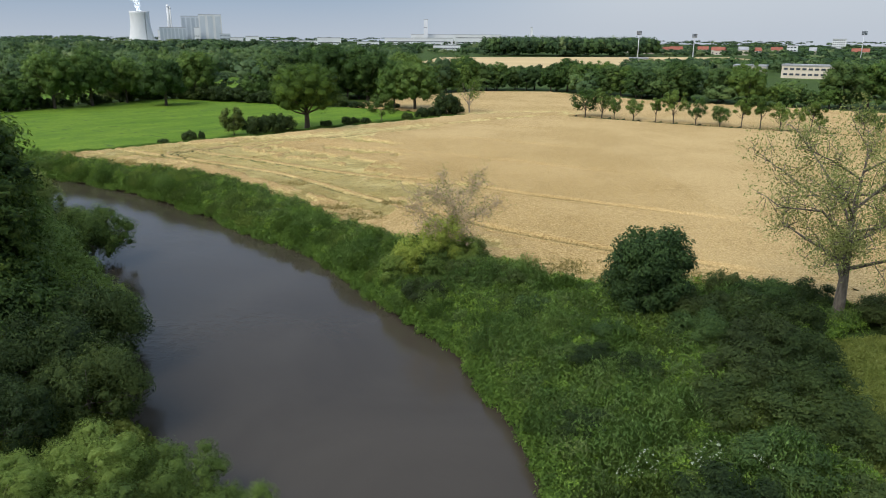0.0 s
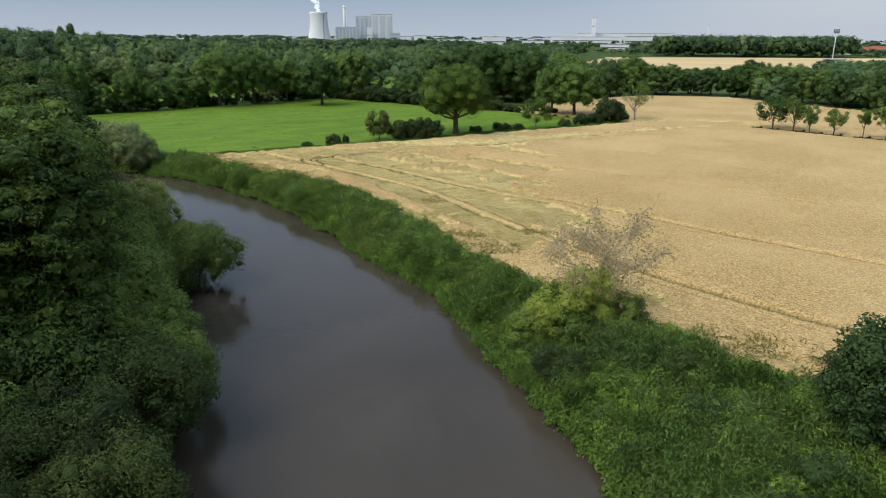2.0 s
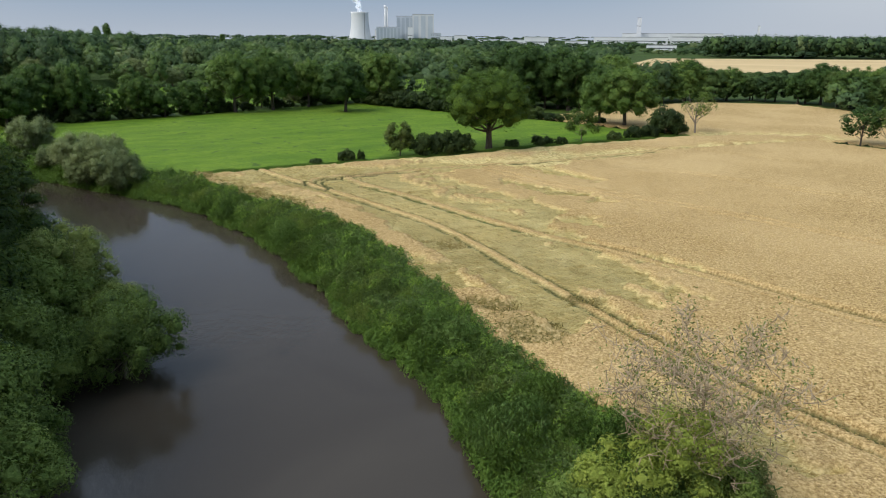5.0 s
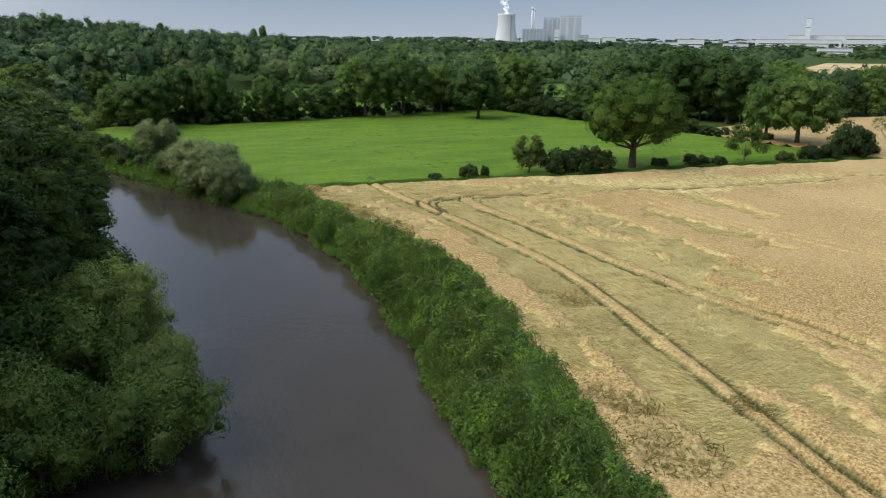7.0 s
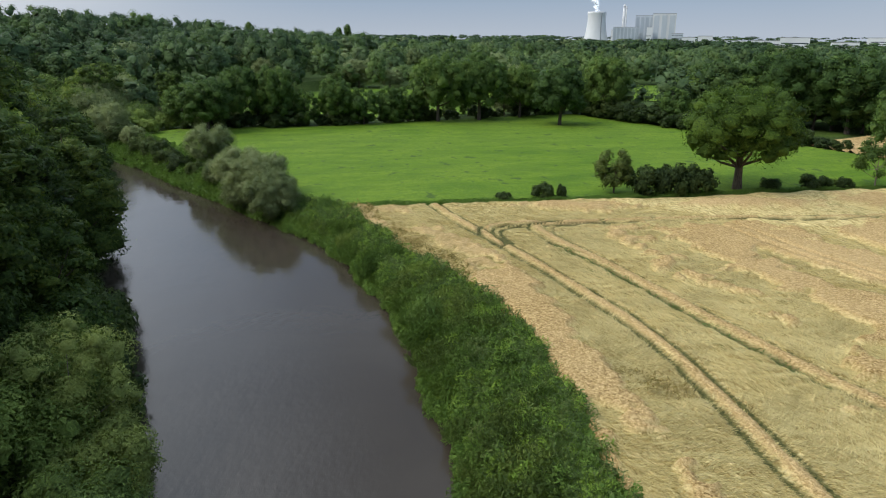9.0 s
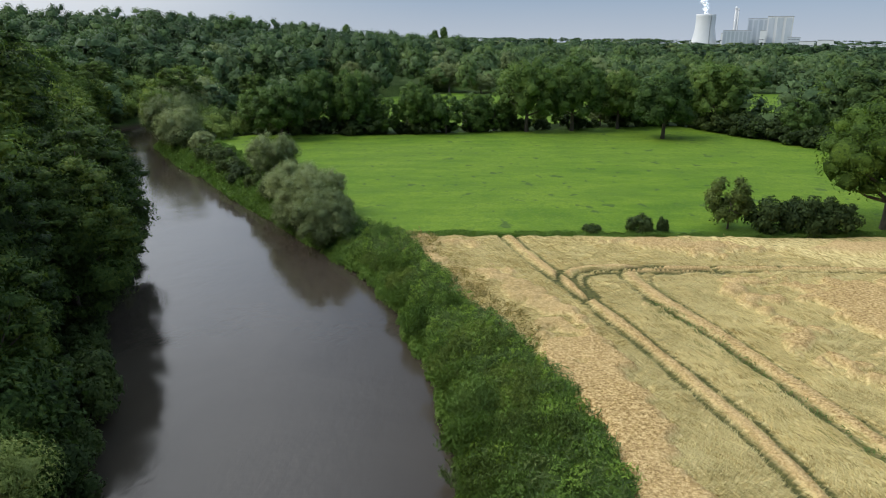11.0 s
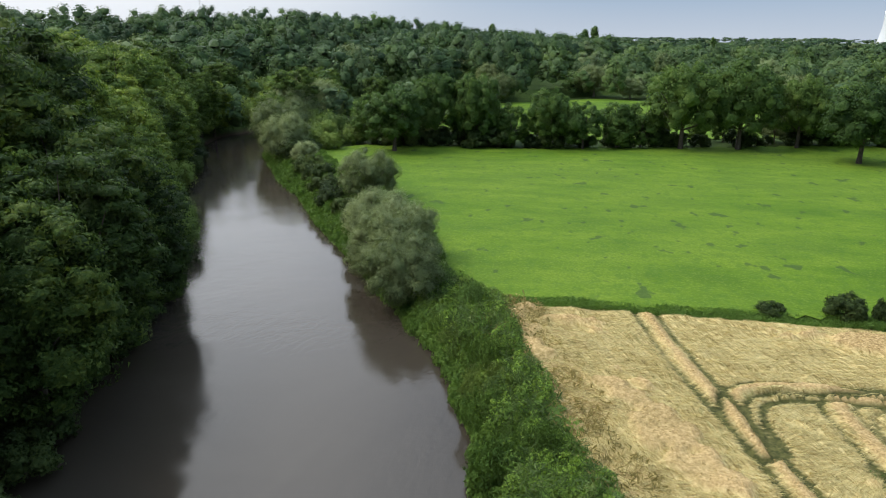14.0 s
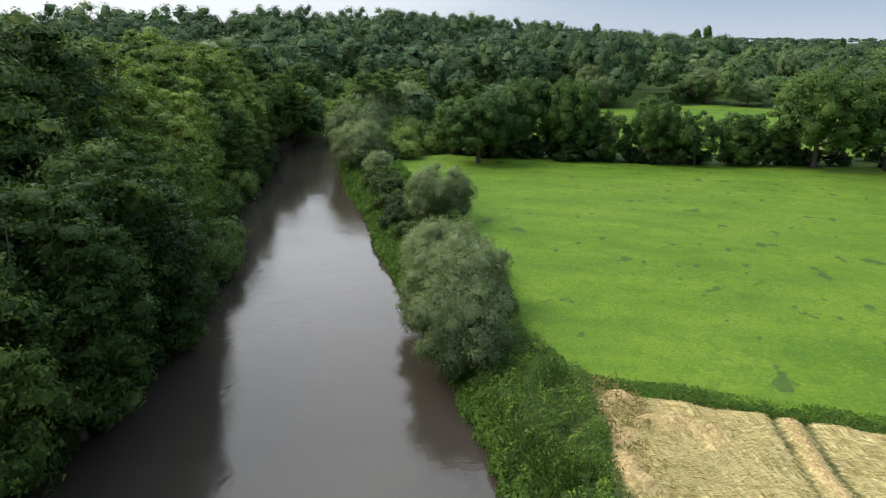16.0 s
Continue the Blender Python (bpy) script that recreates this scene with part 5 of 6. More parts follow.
def herb_top(px, py):
    return np.clip(0.85 + 0.45 * wave(px, py, 0.45, 1.0) + 0.35 * wave(px, py, 1.2, 2.0) + 0.30 * wave(px, py, 3.1, 5.0), 0.15, 2.2)


STRIP_POLY = [(x + 0.8, y + 0.75) for x, y in RIGHT_BANK[2:19]] + [(-80, 130), (-70, 129)] + [(x + 0.4, y + 0.4) for x, y in FIELD_EDGE[:17]] + [(29.5, 47.5), (26.5, 42), (25, 37), (22.5, 30), (19, 20), (16, 14)]
bankX, bankY = np.arange(-84, 40, 0.7), np.arange(12, 132, 0.7)
herb_base = grid_mesh("bank_herbs", bankX, bankY, lambda x, y: ground_z(x, y) + herb_top(x, y) * 0.6 * smooth(0.0, 1.2, to_line(x, y, RIGHT_BANK)), LEAF_HERB, lambda x, y: inside(x, y, STRIP_POLY) & (to_line(x, y, RIGHT_BANK) > 2.2), True, {"tone": lambda x, y: 0.3 + 0.2 * wave(x, y, 0.9, 2.0)})
tagged(new("bank_herbs", herb_base), "dense mass of nettles and tall herbs on the bank", "vegetation", kind="stuff")


def clumps(seed, poly, count, leaves, material, name, label, tall=(0.6, 1.7), wide=(0.4, 1.1), blade=(0.21, 0.085)):
    """Plants that grow in clumps, each of its own height and shade."""
    rng = np.random.default_rng(seed)
    xs_, ys_ = [p[0] for p in poly], [p[1] for p in poly]
    x, y = rng.uniform(min(xs_), max(xs_), count), rng.uniform(min(ys_), max(ys_), count)
    k = inside(x, y, poly)
    x, y = x[k], y[k]
    n = len(x)
    r, h, tone = rng.uniform(*wide, n), rng.uniform(*tall, n), rng.random(n)
    h = h * (0.75 + 0.4 * (wave(x, y, 0.45, 1.0) + 0.5))
    i = np.repeat(np.arange(n), leaves)
    m = len(i)
    d = unit(rng.normal(size=(m, 3)) * (1, 1, 0.9) + (0, 0, 0.5))
    d[:, 2] = np.abs(d[:, 2])
    rr = 1 - 0.25 * rng.random(m)
    c = np.stack([x[i] + d[:, 0] * r[i] * rr, y[i] + d[:, 1] * r[i] * rr, ground_z(x, y)[i] + 0.1 + d[:, 2] * h[i] * rr], 1)
    V, F = leaf_cards(rng, c, d * 0.6 + rng.normal(size=(m, 3)) * 0.5, *blade)
    lit = np.repeat(unit(d + 0.35 * rng.normal(size=(m, 3)) + (0, 0, 0.55)), 3, axis=0)
    me = mesh_np(name, V, F, material, attrs={"tone": np.repeat(tone[i], 3)}, normals=lit)
    return tagged(new(name, me), label, "vegetation", kind="stuff")


clumps(21, STRIP_POLY, 29000, 190, LEAF_HERB, "nettles", "tall green nettles and herbs along the river bank", blade=(0.17, 0.062))


def mound(name, label, seed, material, H, R, leaves):
    """A rounded stand of upright leafy stems."""
    rng = np.random.default_rng(seed)
    thing = tagged(new(name), label, "vegetation")
    n = leaves // 16
    a, f = rng.uniform(0, 2 * np.pi, n), np.sqrt(rng.random(n))
    lump = 1 + 0.22 * np.sin(3 * a + seed) + 0.12 * np.sin(5 * a + 2 * seed)
    x, y = np.cos(a) * f * R * lump, np.sin(a) * f * R * lump
    h = H * (1 - 0.62 * f ** 2.2) * rng.uniform(0.78, 1.12, n)
    lean = np.stack([x, y], 1) * 0.16 + rng.normal(0, 0.07, (n, 2))
    i = np.repeat(np.arange(n), 16)
    g = 0.15 + 0.85 * np.tile(np.linspace(0, 1, 16), n) ** 0.8
    c = np.stack([x[i] + lean[i, 0] * g * H, y[i] + lean[i, 1] * g * H, h[i] * g], 1) + rng.normal(0, 0.045, (len(i), 3))
    b = rng.uniform(0, 2 * np.pi, len(i))
    u = unit(np.stack([np.cos(b), np.sin(b), 0.75 + 0.5 * g], 1))
    v = unit(np.cross(u, rng.normal(size=u.shape)))
    L, W = rng.uniform(0.14, 0.26, (len(i), 1)), 0.055
    V = np.stack([c + u * L * 0.7, c - u * L * 0.3 + v * W / 2, c - u * L * 0.3 - v * W / 2], 1).reshape(-1, 3)
    out = unit(np.stack([x[i] / R, y[i] / R, 0.75 + 0.6 * g], 1) + 0.35 * rng.normal(size=(len(i), 3)))
    part("leaves", mesh_np("leaves", V, [np.arange(len(V)).reshape(-1, 3)], material, normals=np.repeat(out, 3, axis=0)), None, thing)
    return thing


MOUNDS = [mound("herb_clump", "dense dome of dark upright willowherb on the bank", 81, LEAF_MOUND, 2.0, 1.35, 5600),
          mound("herb_clump", "tall dark green willowherb stand on the bank", 82, LEAF_MOUND, 2.4, 1.1, 4800),
          mound("herb_clump", "spreading clump of grey-green herbs on the bank", 83, LEAF_SALLOW, 1.7, 1.6, 5600),
          mound("herb_clump", "fresh green clump of tall nettles on the bank", 84, LEAF_HERB, 1.9, 1.2, 4800)]
mrng = random.Random(17)
set_mounds = []
while len(set_mounds) < 150:
    x, y = mrng.uniform(-78, 24), mrng.uniform(27, 128)
    X, Y = np.array([x]), np.array([y])
    if x < -71 or not inside(X, Y, STRIP_POLY)[0] or to_line(X, Y, RIGHT_BANK)[0] < 1.3 or to_line(X, Y, FIELD_EDGE)[0] < 1.4:
        continue
    if x > 5 and y < 58 and mrng.random() < 0.65 or any(math.hypot(x - a, y - b) < 1.9 for a, b in set_mounds):
        continue
    set_mounds.append((x, y))
    kind = MOUNDS[(0, 1, 3, 2, 3, 1)[int(3 * (1 + wave(X, Y, 0.16, 2.0)[0]) + mrng.random()) % 6]]
    tagged(stand(kind, x, y, mrng.uniform(0, 360), mrng.uniform(0.75, 1.3), mrng.uniform(0.75, 1.0)), group="herb clumps on the river bank")


def shore_plants(seed, line, count, leaves, name, label):
    """Low herbs that hang over the water along a bank, in uneven bulges."""
    rng = np.random.default_rng(seed)
    pts = np.array(line, float)
    seg = np.hypot(*np.diff(pts, axis=0).T)
    pos = np.r_[0, np.cumsum(seg)]
    q = rng.uniform(0, pos[-1], count)
    x, y = np.interp(q, pos, pts[:, 0]), np.interp(q, pos, pts[:, 1])
    k = np.clip(np.searchsorted(pos, q) - 1, 0, len(seg) - 1)
    d = np.diff(pts, axis=0)[k] / seg[k][:, None]
    bulge = -0.15 + 0.42 * wave(q, q * 0, 0.55, 1.0) + 0.32 * wave(q, q * 0, 1.9, 4.0)
    away = bulge - 1.9 * rng.random(count)
    x, y = x - d[:, 1] * away, y + d[:, 0] * away
    h, r = rng.uniform(0.4, 1.0, count), rng.uniform(0.2, 0.45, count)
    base = np.where(away > -0.2, -2.45, np.where(away > -0.9, -2.2, -1.7))
    i = np.repeat(np.arange(count), leaves)
    e = unit(rng.normal(size=(len(i), 3)) + (0, 0, 0.5))
    e[:, 2] = np.abs(e[:, 2])
    c = np.stack([x[i] + e[:, 0] * r[i], y[i] + e[:, 1] * r[i], base[i] + 0.06 + e[:, 2] * h[i]], 1)
    V, F = leaf_cards(rng, c, e * 0.7 + rng.normal(size=e.shape) * 0.5, 0.17, 0.065)
    lit = np.repeat(unit(e + 0.3 * rng.normal(size=e.shape) + (0, 0, 0.5)), 3, axis=0)
    tagged(new(name, mesh_np(name, V, F, LEAF_SHORE, normals=lit)), label, "vegetation", kind="stuff")


shore_plants(31, [p for p in RIGHT_BANK if 5 < p[1] < 134], 6000, 60, "shore_herbs", "fresh green herbs hanging over the water's edge")
herb_cover(22, STRIP_POLY, 700000, lambda x, y, r: ground_z(x, y) + herb_top(x, y) * (0.7 + 0.7 * r.random(len(x))), 0.5, 0.05, LEAF_SEDGE, "sedges", "pale green sedge and reed blades among nettles", up=0.0)

VERGE = [(x - 1.0, y + 1.1) for x, y in HEDGE_LINE] + [(x + 0.35, y - 0.35) for x, y in HEDGE_LINE[::-1]]
herb_cover(23, VERGE, 1500000, lambda x, y, r: ground_z(x, y) + 0.15 + 0.55 * r.random(len(x)) * (0.6 + 0.5 * wave(x, y, 0.8, 3.0)), 0.30, 0.05, LEAF_HERB, "verge_grass", "rough grass and weeds along the field edge", up=0.1)
TRACK_VERGE = [(x - 0.9, y - 1.3) for x, y in STRIP] + [(x + 0.9, y + 1.3) for x, y in STRIP[::-1]]
herb_cover(24, TRACK_VERGE, 260000, lambda x, y, r: ground_z(x, y) + 0.1 + 0.35 * r.random(len(x)), 0.5, 0.16, LEAF_SEDGE, "track_grass", "grass strip of the field track under the young trees", up=0.2)
POPLAR = tree_model("poplar_tree", "tall narrow poplar above the far woods", "tree", 26, 2.6, 1.0, 22, 2600, 0.8, 141, LEAF_OAK, trunk=0.4, squash=1.6, rel=(0.5, 0.75))
for x, y, k in [(-458, 463, 1.0), (-415, 520, 0.9), (-409, 524, 1.0), (-560, 480, 0.85), (-330, 560, 0.7)]:
    stand(POPLAR, x, y, k * 300, k)



def wheat_cover(seed, count, name, label, flat):
    """Upright ears where the crop stands, long combed straws where it lies."""
    rng = np.random.default_rng(seed)
    x, y = rng.uniform(-70, 37, count), rng.uniform(56, 150, count)
    k = in_wheat(x, y)
    x, y = x[k], y[k]
    k = np.hypot(x + 22, y - 85) < 75 * rng.random(len(x)) ** 0.35
    x, y = x[k], y[k]
    lo = lodged(x, y)
    k = (lo > 0.6) if flat else (lo < 0.5)
    x, y = x[k], y[k]
    k = wheel_ruts(x, y) < 0.4
    x, y = x[k], y[k]
    n = len(x)
    if flat:
        turn = 0.9 + 1.6 * wave(x, y, 0.10, 3.0) + 0.7 * wave(x, y, 0.5, 4.0) + rng.normal(0, 0.22, n)
        u = np.stack([np.cos(turn), np.sin(turn), rng.normal(0.12, 0.12, n)], 1)
        L, W = rng.uniform(0.25, 0.65, (n, 1)), rng.uniform(0.02, 0.055, (n, 1))
        z = wheat_z(x, y) + rng.uniform(0.0, 0.07, n)
    else:
        u = np.stack([rng.normal(0, 1.0, n), rng.normal(0, 1.0, n), np.full(n, 0.6)], 1)
        L, W = rng.uniform(0.09, 0.18, (n, 1)), rng.uniform(0.022, 0.048, (n, 1))
        z = wheat_z(x, y) + rng.uniform(-0.04, 0.06, n)
    u = unit(u)
    v = unit(np.cross(u, rng.normal(size=(n, 3)) * ((0.3, 0.3, 1.0) if flat else (1.0, 1.0, 0.2))))
    c = np.stack([x, y, z], 1)
    V = np.stack([c + u * L * 0.6, c - u * L * 0.4 + v * W / 2, c - u * L * 0.4 - v * W / 2], 1).reshape(-1, 3)
    me = mesh_np(name, V, [np.arange(3 * n).reshape(n, 3)], STRAW if flat else LEAF_EAR)
    tagged(new(name, me), label, "wheat", kind="stuff")


wheat_cover(25, 700000, "wheat_ears", "ripe golden wheat ears standing in the field", False)
wheat_cover(28, 1500000, "lodged_straw", "pale flattened wheat straw combed by wind", True)
for i, (cx, cy, a, b, turn) in enumerate(WEEDY):
    ring = [(cx + a * 1.1 * math.cos(q) * math.cos(radians(turn)) - b * 1.1 * math.sin(q) * math.sin(radians(turn)), cy + a * 1.1 * math.cos(q) * math.sin(radians(turn)) + b * 1.1 * math.sin(q) * math.cos(radians(turn))) for q in np.linspace(0, 6.1, 14)]
    herb_cover(40 + i, ring, int(a * b * 170), lambda x, y, r: ground_z(x, y) + 0.25 + np.clip(0.5 + 0.8 * rough(x, y, 4.0), 0, 1.1) * r.random(len(x)) * 0.9, 0.38, 0.07, LEAF_DRY, "dry_weeds", "clump of dry weeds and broken wheat stalks", up=0.0)
rut = TRACKS[5][0]
RUT_WEEDS = [(x - 0.5, y - 0.6) for x, y in rut] + [(x + 0.5, y + 0.6) for x, y in rut[::-1]]
herb_cover(58, RUT_WEEDS, 26000, lambda x, y, r: ground_z(x, y) + 0.12 + 0.42 * r.random(len(x)) * np.clip(0.6 + 0.9 * rough(x, y, 2.0), 0.1, 1.2), 0.26, 0.05, LEAF_SEDGE, "rut_weeds", "green weeds growing along the wheel ruts", up=0.1)
LAWN = [(29.5, 47.0), (34, 48.0), (46, 42), (60, 30), (50, 15), (26, 12), (19, 20), (22, 29), (24, 33), (26, 39), (27, 43)]
tagged(new("lawn", grid_mesh("lawn", np.arange(18, 61, 0.8), np.arange(10, 50, 0.8), lambda x, y: ground_z(x, y) + 0.05, LEAF_GRASS, lambda x, y: inside(x, y, LAWN), True)), "uncut yellowish grass beside the thicket", "grass", kind="stuff")
herb_cover(26, LAWN, 240000, lambda x, y, r: ground_z(x, y) + 0.05 + 0.3 * r.random(len(x)), 0.4, 0.06, LEAF_GRASS, "tall_grass", "pale green uncut grass beside the shrubs", up=0.1)
LEFT_HERBS = [(-11, 22), (-10.5, 31), (-19, 41), (-24, 49), (-30, 47), (-30, 30), (-26, 18)]
herb_cover(27, LEFT_HERBS, 90000, lambda x, y, r: ground_z(x, y) + 0.1 + herb_top(x, y) * (1 - 0.4 * r.random(len(x))), 0.26, 0.09, LEAF_GRASS, "reed_grass", "light green reeds and grass on the near bank", up=0.2)

FAR_BANK = [(-79, 123.5), (-92, 127.5), (-109, 131.6), (-124, 136.6), (-138, 139.6), (-164, 148), (-176, 158), (-150, 153), (-124, 145), (-92, 136.5), (-80, 131)]
herb_cover(29, FAR_BANK, 300000, lambda x, y, r: ground_z(x, y) + 0.2 + 1.3 * herb_top(x, y) * (1 - 0.4 * r.random(len(x))), 0.42, 0.2, LEAF_HERB, "bank_scrub", "brambles and tall herbs on the far river bank", up=0.3)

for cx, cy, r in [(10.9, 31.0, 1.1), (14.2, 30.4, 1.0), (17.0, 29.6, 1.0), (25.2, 33.0, 0.7), (-1.0, 62.5, 0.6)]:
    ring = [(cx + r * math.cos(q), cy + 0.7 * r * math.sin(q)) for q in np.linspace(0, 5.6, 9)]
    herb_cover(60 + int(cx + cy), ring, int(75 * r), lambda x, y, g: ground_z(x, y) + herb_top(x, y) + 0.5 + 0.5 * wave(x, y, 3.0, 2.0) + 0.12 * g.random(len(x)), 0.10, 0.08, BLOSSOM, "white_flowers", "small white flower heads above the tall herbs", up=0.9)


# ---- far buildings ----
def box(bm, x0, x1, y0, y1, z0, z1):
    v = [bm.verts.new(p) for p in ((x0, y0, z0), (x1, y0, z0), (x1, y1, z0), (x0, y1, z0), (x0, y0, z1), (x1, y0, z1), (x1, y1, z1), (x0, y1, z1))]
    for f in ((0, 1, 5, 4), (1, 2, 6, 5), (2, 3, 7, 6), (3, 0, 4, 7), (4, 5, 6, 7), (3, 2, 1, 0)):
        bm.faces.new([v[i] for i in f])
    return bm


def lathe(profile, sides=40):
    V, q = [], []
    for r, z in profile:
        for j in range(sides):
            a = 2 * math.pi * j / sides
            V.append((r * math.cos(a), r * math.sin(a), z))
    for i in range(len(profile) - 1):
        for j in range(sides):
            k = (j + 1) % sides
            q.append((i * sides + j, i * sides + k, (i + 1) * sides + k, (i + 1) * sides + j))
    return np.array(V), [np.array(q)]


def facing(x, y):
    """Turn that lets a thing's own -y side face the middle of the walk."""
    return math.degrees(math.atan2(y - 60, x + 15)) - 90


def cooling_tower(x, y):
    t = tagged(new("cooling_tower"), "pale concrete hyperbolic cooling tower of a power plant", "cooling tower")
    prof = []
    for i in range(17):
        f = i / 16
        r = 23.4 + 8.6 * ((0.8 - f) / 0.8) ** 2 if f < 0.8 else 23.4 + 1.0 * ((f - 0.8) / 0.2) ** 2
        prof.append((r, 4 + 72 * f))
    inner = [(r - 1.2, z) for r, z in prof[::-1]]
    V, F = lathe(prof + inner)
    part("shell", mesh_np("shell", V, F, CONCRETE, True), None, t)
    for i in range(20):
        a = 2 * math.pi * i / 20
        V, F = tube([(31.5 * math.cos(a), 31.5 * math.sin(a), -1), (30.2 * math.cos(a + 0.1), 30.2 * math.sin(a + 0.1), 5)], [0.8, 0.8], 5)
        part("column", mesh_np("column", V, F, CONCRETE), None, t)
    bearing = math.atan2(60 - y, -15 - x) + radians(22)
    steps = []
    for i in range(1, 16):
        r, z = prof[i]
        cx, cy = (r + 0.7) * math.cos(bearing + 0.012 * i), (r + 0.7) * math.sin(bearing + 0.012 * i)
        steps.append(tube([(cx, cy, z - 1.6), (cx, cy, z + 1.6)], [0.75, 0.75], 5))
    V, F = joined(steps)
    part("stair", mesh_np("stair", V, F, STEEL_DARK), None, t, "dark stair landings up the shell")
    t.matrix_basis = pose(x, y, 0)
    return t


def steam(x, y):
    rng = np.random.default_rng(3)
    pieces = []
    for i in range(40):
        f = i / 39
        k = 1 + 0.16 * rng.normal(size=(len(BALL_V), 1))
        r = 3.5 + 5 * f
        pieces.append((np.array([-20 * f ** 1.5 + rng.normal(0, 2.2), rng.normal(0, 2.2), 72 + 64 * f]) + BALL_V * k * (r, r, r * 0.8), [BALL_F]))
    V, F = joined(pieces)
    ob = tagged(new("steam_plume", mesh_np("steam_plume", V, F, STEAM, True)), "thin white steam drifting from the cooling tower", "steam")
    ob.matrix_basis = pose(x, y, 0)


def block(name, label, category, x, y, w, d, h, wall, bands=0, base=0.0, stripes=0):
    """A large plain hall: body, roof edge, bands of windows or upright panels."""
    t = tagged(new(name), label, category)
    part("body", box(bmesh.new(), -w / 2, w / 2, -d / 2, d / 2, -1, h), wall, t)
    part("roof_edge", box(bmesh.new(), -w / 2 - 0.3, w / 2 + 0.3, -d / 2 - 0.3, d / 2 + 0.3, h, h + 0.8), ROOF_GREY, t)
    for i in range(bands):
        z = h * (i + 0.55) / (bands + 0.3)
        n = max(1, int(w / 3.2)) if w < 36 else 1
        for j in range(n):
            a, b = -w * 0.46 + w * 0.92 * j / n, -w * 0.46 + w * 0.92 * (j + (0.66 if n > 1 else 1)) / n
            part("window", box(bmesh.new(), a, b, -d / 2 - 0.15, -d / 2, z, z + min(1.5, h * 0.16)), GLASS, t)
    for i in range(stripes):
        xx = -w / 2 + w * (i + 0.5) / stripes
        part("panel", box(bmesh.new(), xx - w / stripes * 0.33, xx + w / stripes * 0.33, -d / 2 - 0.5, -d / 2, 1, h * 0.94), CLADDING_DARK if wall is CLADDING else CLADDING, t)
    t.matrix_basis = pose(x, y, base, 0, 0, facing(x, y))
    return t


def chimney(x, y, r, h):
    t = tagged(new("chimney"), "slim pale chimney of the power plant", "chimney")
    V, F = lathe([(r, -1), (r * 0.86, h * 0.5), (r * 0.72, h), (r * 0.55, h), (r * 0.5, h - 3)], 16)
    part("shaft", mesh_np("shaft", V, F, CONCRETE, True), None, t)
    V, F = lathe([(r * 0.8, h * 0.93), (r * 0.95, h * 0.93), (r * 0.95, h * 0.95), (r * 0.78, h * 0.95)], 16)
    part("gallery", mesh_np("gallery", V, F, STEEL), None, t)
    t.matrix_basis = pose(x, y, 0)


def house(x, y, w, d, h, roof, turn, wall):
    t = tagged(new("house"), "pale rendered house with a red tiled roof" if roof is ROOF_RED else "pale house with a grey roof", "house")
    part("wall", box(bmesh.new(), -w / 2, w / 2, -d / 2, d / 2, -1, h), wall, t)
    b = bmesh.new()
    e, r = 0.5, d * 0.42
    v = [b.verts.new(p) for p in ((-w / 2 - e, -d / 2 - e, h), (w / 2 + e, -d / 2 - e, h), (w / 2 + e, d / 2 + e, h), (-w / 2 - e, d / 2 + e, h), (-w / 2 - e, 0, h + r), (w / 2 + e, 0, h + r))]
    for f in ((0, 1, 5, 4), (2, 3, 4, 5), (0, 4, 3), (1, 2, 5), (3, 2, 1, 0)):
        b.faces.new([v[i] for i in f])
    part("roof", b, roof, t)
    for i in range(max(2, int(w / 4))):
        xx = -w / 2 + w * (i + 0.5) / max(2, int(w / 4))
        for z in np.arange(1.0, h - 1.5, 2.8):
            part("window", box(bmesh.new(), xx - 0.7, xx + 0.7, -d / 2 - 0.08, -d / 2, z, z + 1.4), GLASS, t)
    t.matrix_basis = pose(x, y, 0, 0, 0, facing(x, y) + turn)


def mast(x, y, h):
    t = tagged(new("floodlight_mast"), "tall slim stadium floodlight mast with lamp frame", "floodlight mast", "stadium masts")
    V, F = tube([(0, 0, -1), (0, 0, h * 0.5), (0, 0, h)], [0.45, 0.38, 0.28], 8)
    part("pole", mesh_np("pole", V, F, STEEL, True), None, t)
    part("lamp_frame", box(bmesh.new(), -2.1, 2.1, -0.2, 0.2, h - 0.6, h + 2.9), CLADDING, t)
    for i in range(3):
        for j in range(4):
            part("lamp", box(bmesh.new(), -1.95 + j * 1.05, -1.2 + j * 1.05, -0.6, -0.2, h - 0.4 + i * 1.1, h + 0.35 + i * 1.1), GLASS, t)
    t.matrix_basis = pose(x, y, 0, 0, 0, facing(x, y))


cooling_tower(-746, 1905)
steam(-746, 1905)
chimney(-682, 1930, 4.2, 94)
chimney(-676.5, 1931, 2.4, 90)
block("boiler_annex", "low grey hall of the power plant", "industrial hall", -668, 1913, 64, 30, 37, CLADDING, 0, 0, 7)
block("boiler_house", "tall grey boiler house with upright panels", "power plant", -640, 1974, 48, 36, 66, CLADDING, 0, 0, 4)
block("boiler_house", "tall pale boiler house with a dark upright band", "power plant", -584, 1958, 57, 36, 70, CONCRETE, 0, 0, 3)
block("plant_building", "small white block beside the boiler house", "industrial hall", -606.6, 1913, 13, 14, 37, WHITE, 1)
block("plant_building", "small pale block beside the chimney", "industrial hall", -698, 1905, 12, 14, 30, WHITE, 1)
block("office_block", "white flat-roofed building near the power plant", "building", -524.6, 1875, 27, 14, 22, CLADDING, 3)
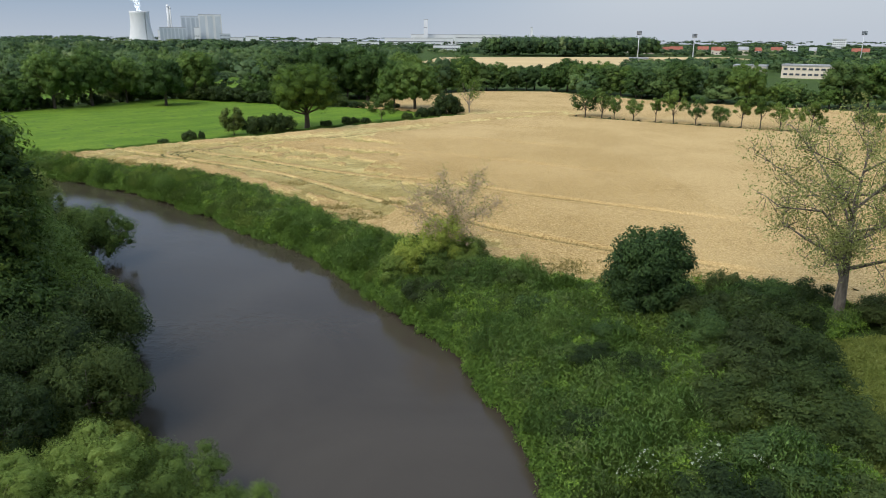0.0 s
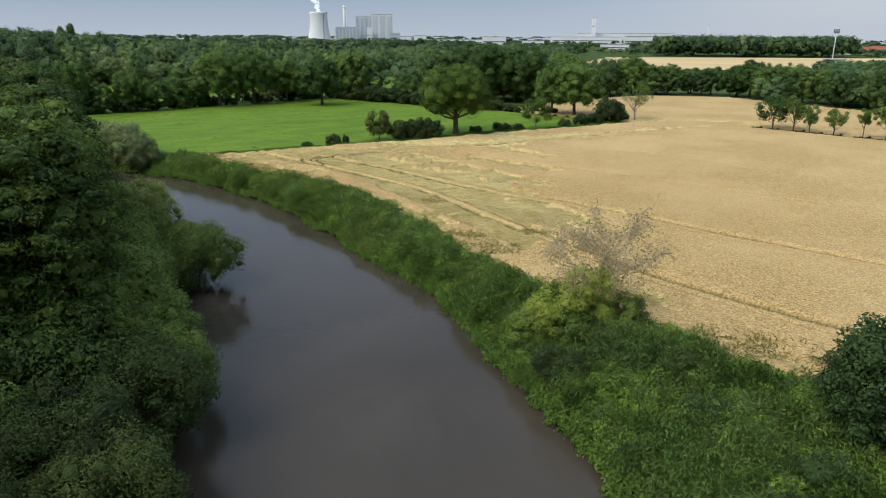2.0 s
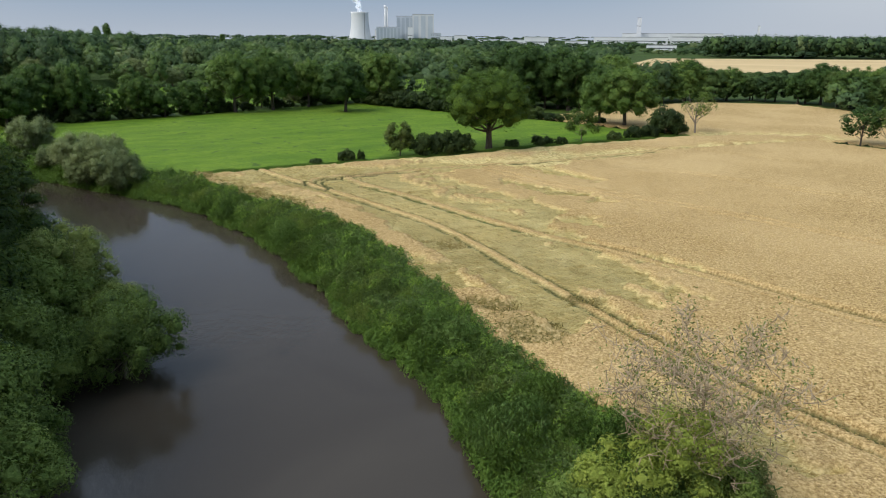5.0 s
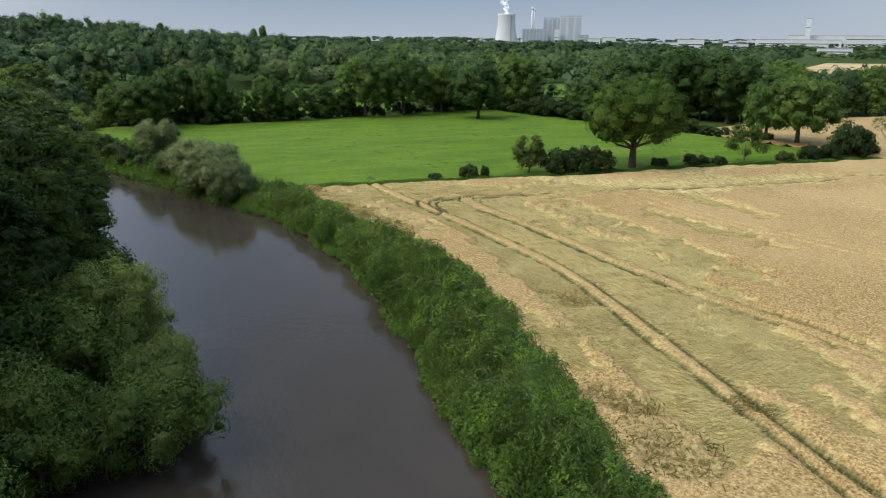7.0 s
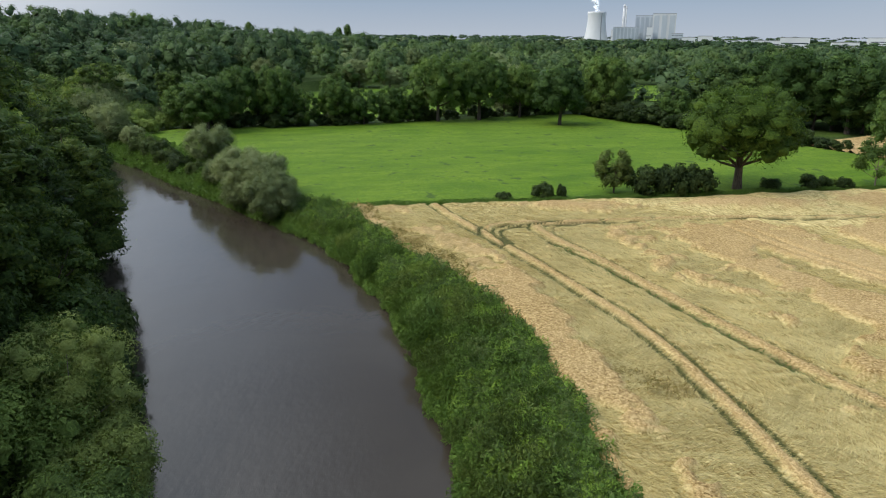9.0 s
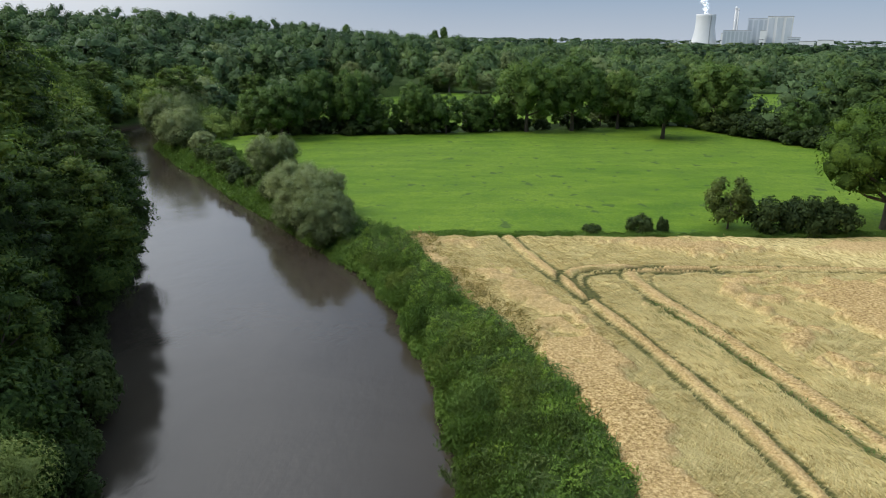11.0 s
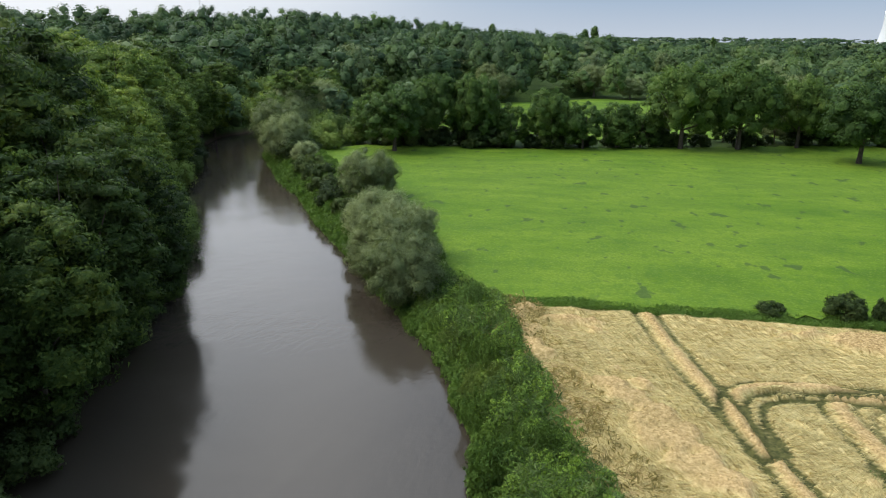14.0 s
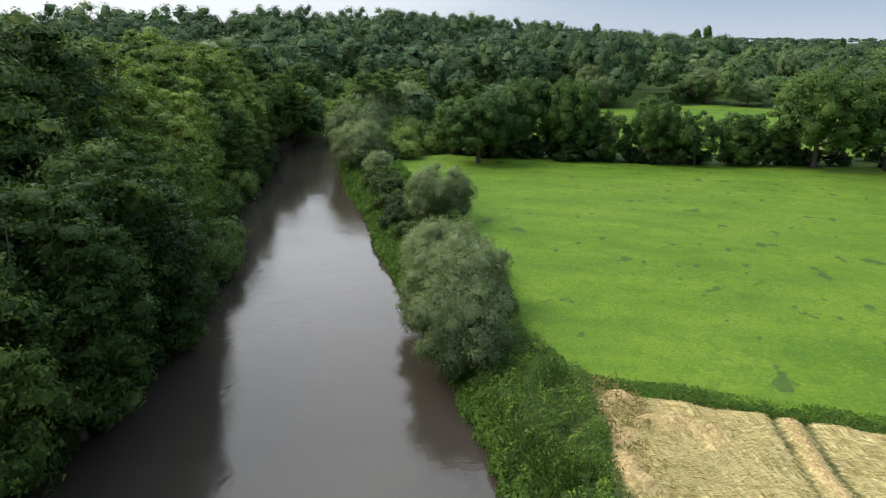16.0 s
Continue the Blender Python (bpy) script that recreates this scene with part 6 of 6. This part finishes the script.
for x, y, w, h in [(-447, 1689, 28, 14), (-366, 1504, 26, 17.5), (-300, 1420, 50, 10), (-245, 1425, 46, 10.4), (-193.6, 1385, 44, 16), (-120, 1380, 40, 9), (22, 1100, 40, 7)]:
    block("warehouse", "white flat-roofed warehouse among distant trees", "warehouse", x, y, w, 22, h, WHITE, 1)
block("factory_hall", "very long white factory hall on the horizon", "factory", -33, 1800, 164, 60, 15, WHITE, 1)
block("factory_hall", "white factory hall with a raised roof", "factory", 2.5, 1900, 114, 60, 23.5, WHITE, 1)
block("factory_hall", "pale factory hall on the horizon", "factory", 111, 1797, 112, 50, 23.5, CONCRETE, 2)
block("factory_tower", "white square tower above the factory halls", "tower", -16.6, 1850, 10, 10, 59, WHITE, 2)
block("silo_tower", "slim white tower far behind the wood", "tower", 293, 2180, 6, 6, 45, WHITE, 1)
mast(176.3, 625.7, 23.5)
mast(229.1, 640.3, 21.5)
mast(366.2, 620.2, 24.5)
block("school_building", "long cream two-storey flat-roofed building", "building", 208.5, 398.5, 27, 12, 6.6, CREAM, 2)
block("school_building", "flat-roofed wing with a grey roof", "building", 192, 436, 18, 14, 5, BRICK_WALL, 2)
block("school_building", "small cream hall beside the sports ground", "building", 153, 539, 13, 12, 6, BRICK_WALL, 1)
hr = random.Random(4)
for x, y, w in [(284.7, 958.7, 21), (310, 951, 30), (347.7, 937.7, 20), (367, 930, 19), (392, 920, 18), (408, 913, 11), (427, 904, 20), (507.6, 862, 29), (463, 886, 12), (255, 985, 24), (540, 850, 20), (330, 990, 26), (385, 985, 24)]:
    house(x, y, w * 0.62, 9.5, hr.uniform(5.0, 6.5), ROOF_RED if hr.random() < 0.8 else ROOF_GREY, hr.uniform(-20, 20), CREAM if hr.random() < 0.4 else BRICK_WALL)
block("apartment_block", "white apartment block above the trees", "building", 730, 1310, 22, 14, 19, WHITE, 5)
block("apartment_block", "white flat-roofed house among red roofs", "building", 443, 897, 12, 10, 12, WHITE, 3)


def radio_mast(x, y, h):
    t = tagged(new("radio_mast"), "thin lattice radio mast on the horizon", "radio mast")
    for i in range(3):
        a = i * 2.094
        V, F = tube([(1.2 * math.cos(a), 1.2 * math.sin(a), -2), (0.8 * math.cos(a), 0.8 * math.sin(a), h)], [0.2, 0.15], 4)
        part("leg", mesh_np("leg", V, F, STEEL), None, t)
    for j in range(int(h / 4)):
        z, a = j * 4.0, (j % 3) * 2.094
        V, F = tube([(1.1 * math.cos(a), 1.1 * math.sin(a), z), (1.1 * math.cos(a + 2.094), 1.1 * math.sin(a + 2.094), z + 4)], [0.12, 0.12], 3)
        part("brace", mesh_np("brace", V, F, STEEL), None, t)
    t.matrix_basis = pose(x, y, 0)


radio_mast(-19 - 1900 * math.sin(radians(70.8)), 80 + 1900 * math.cos(radians(70.8)), 150)
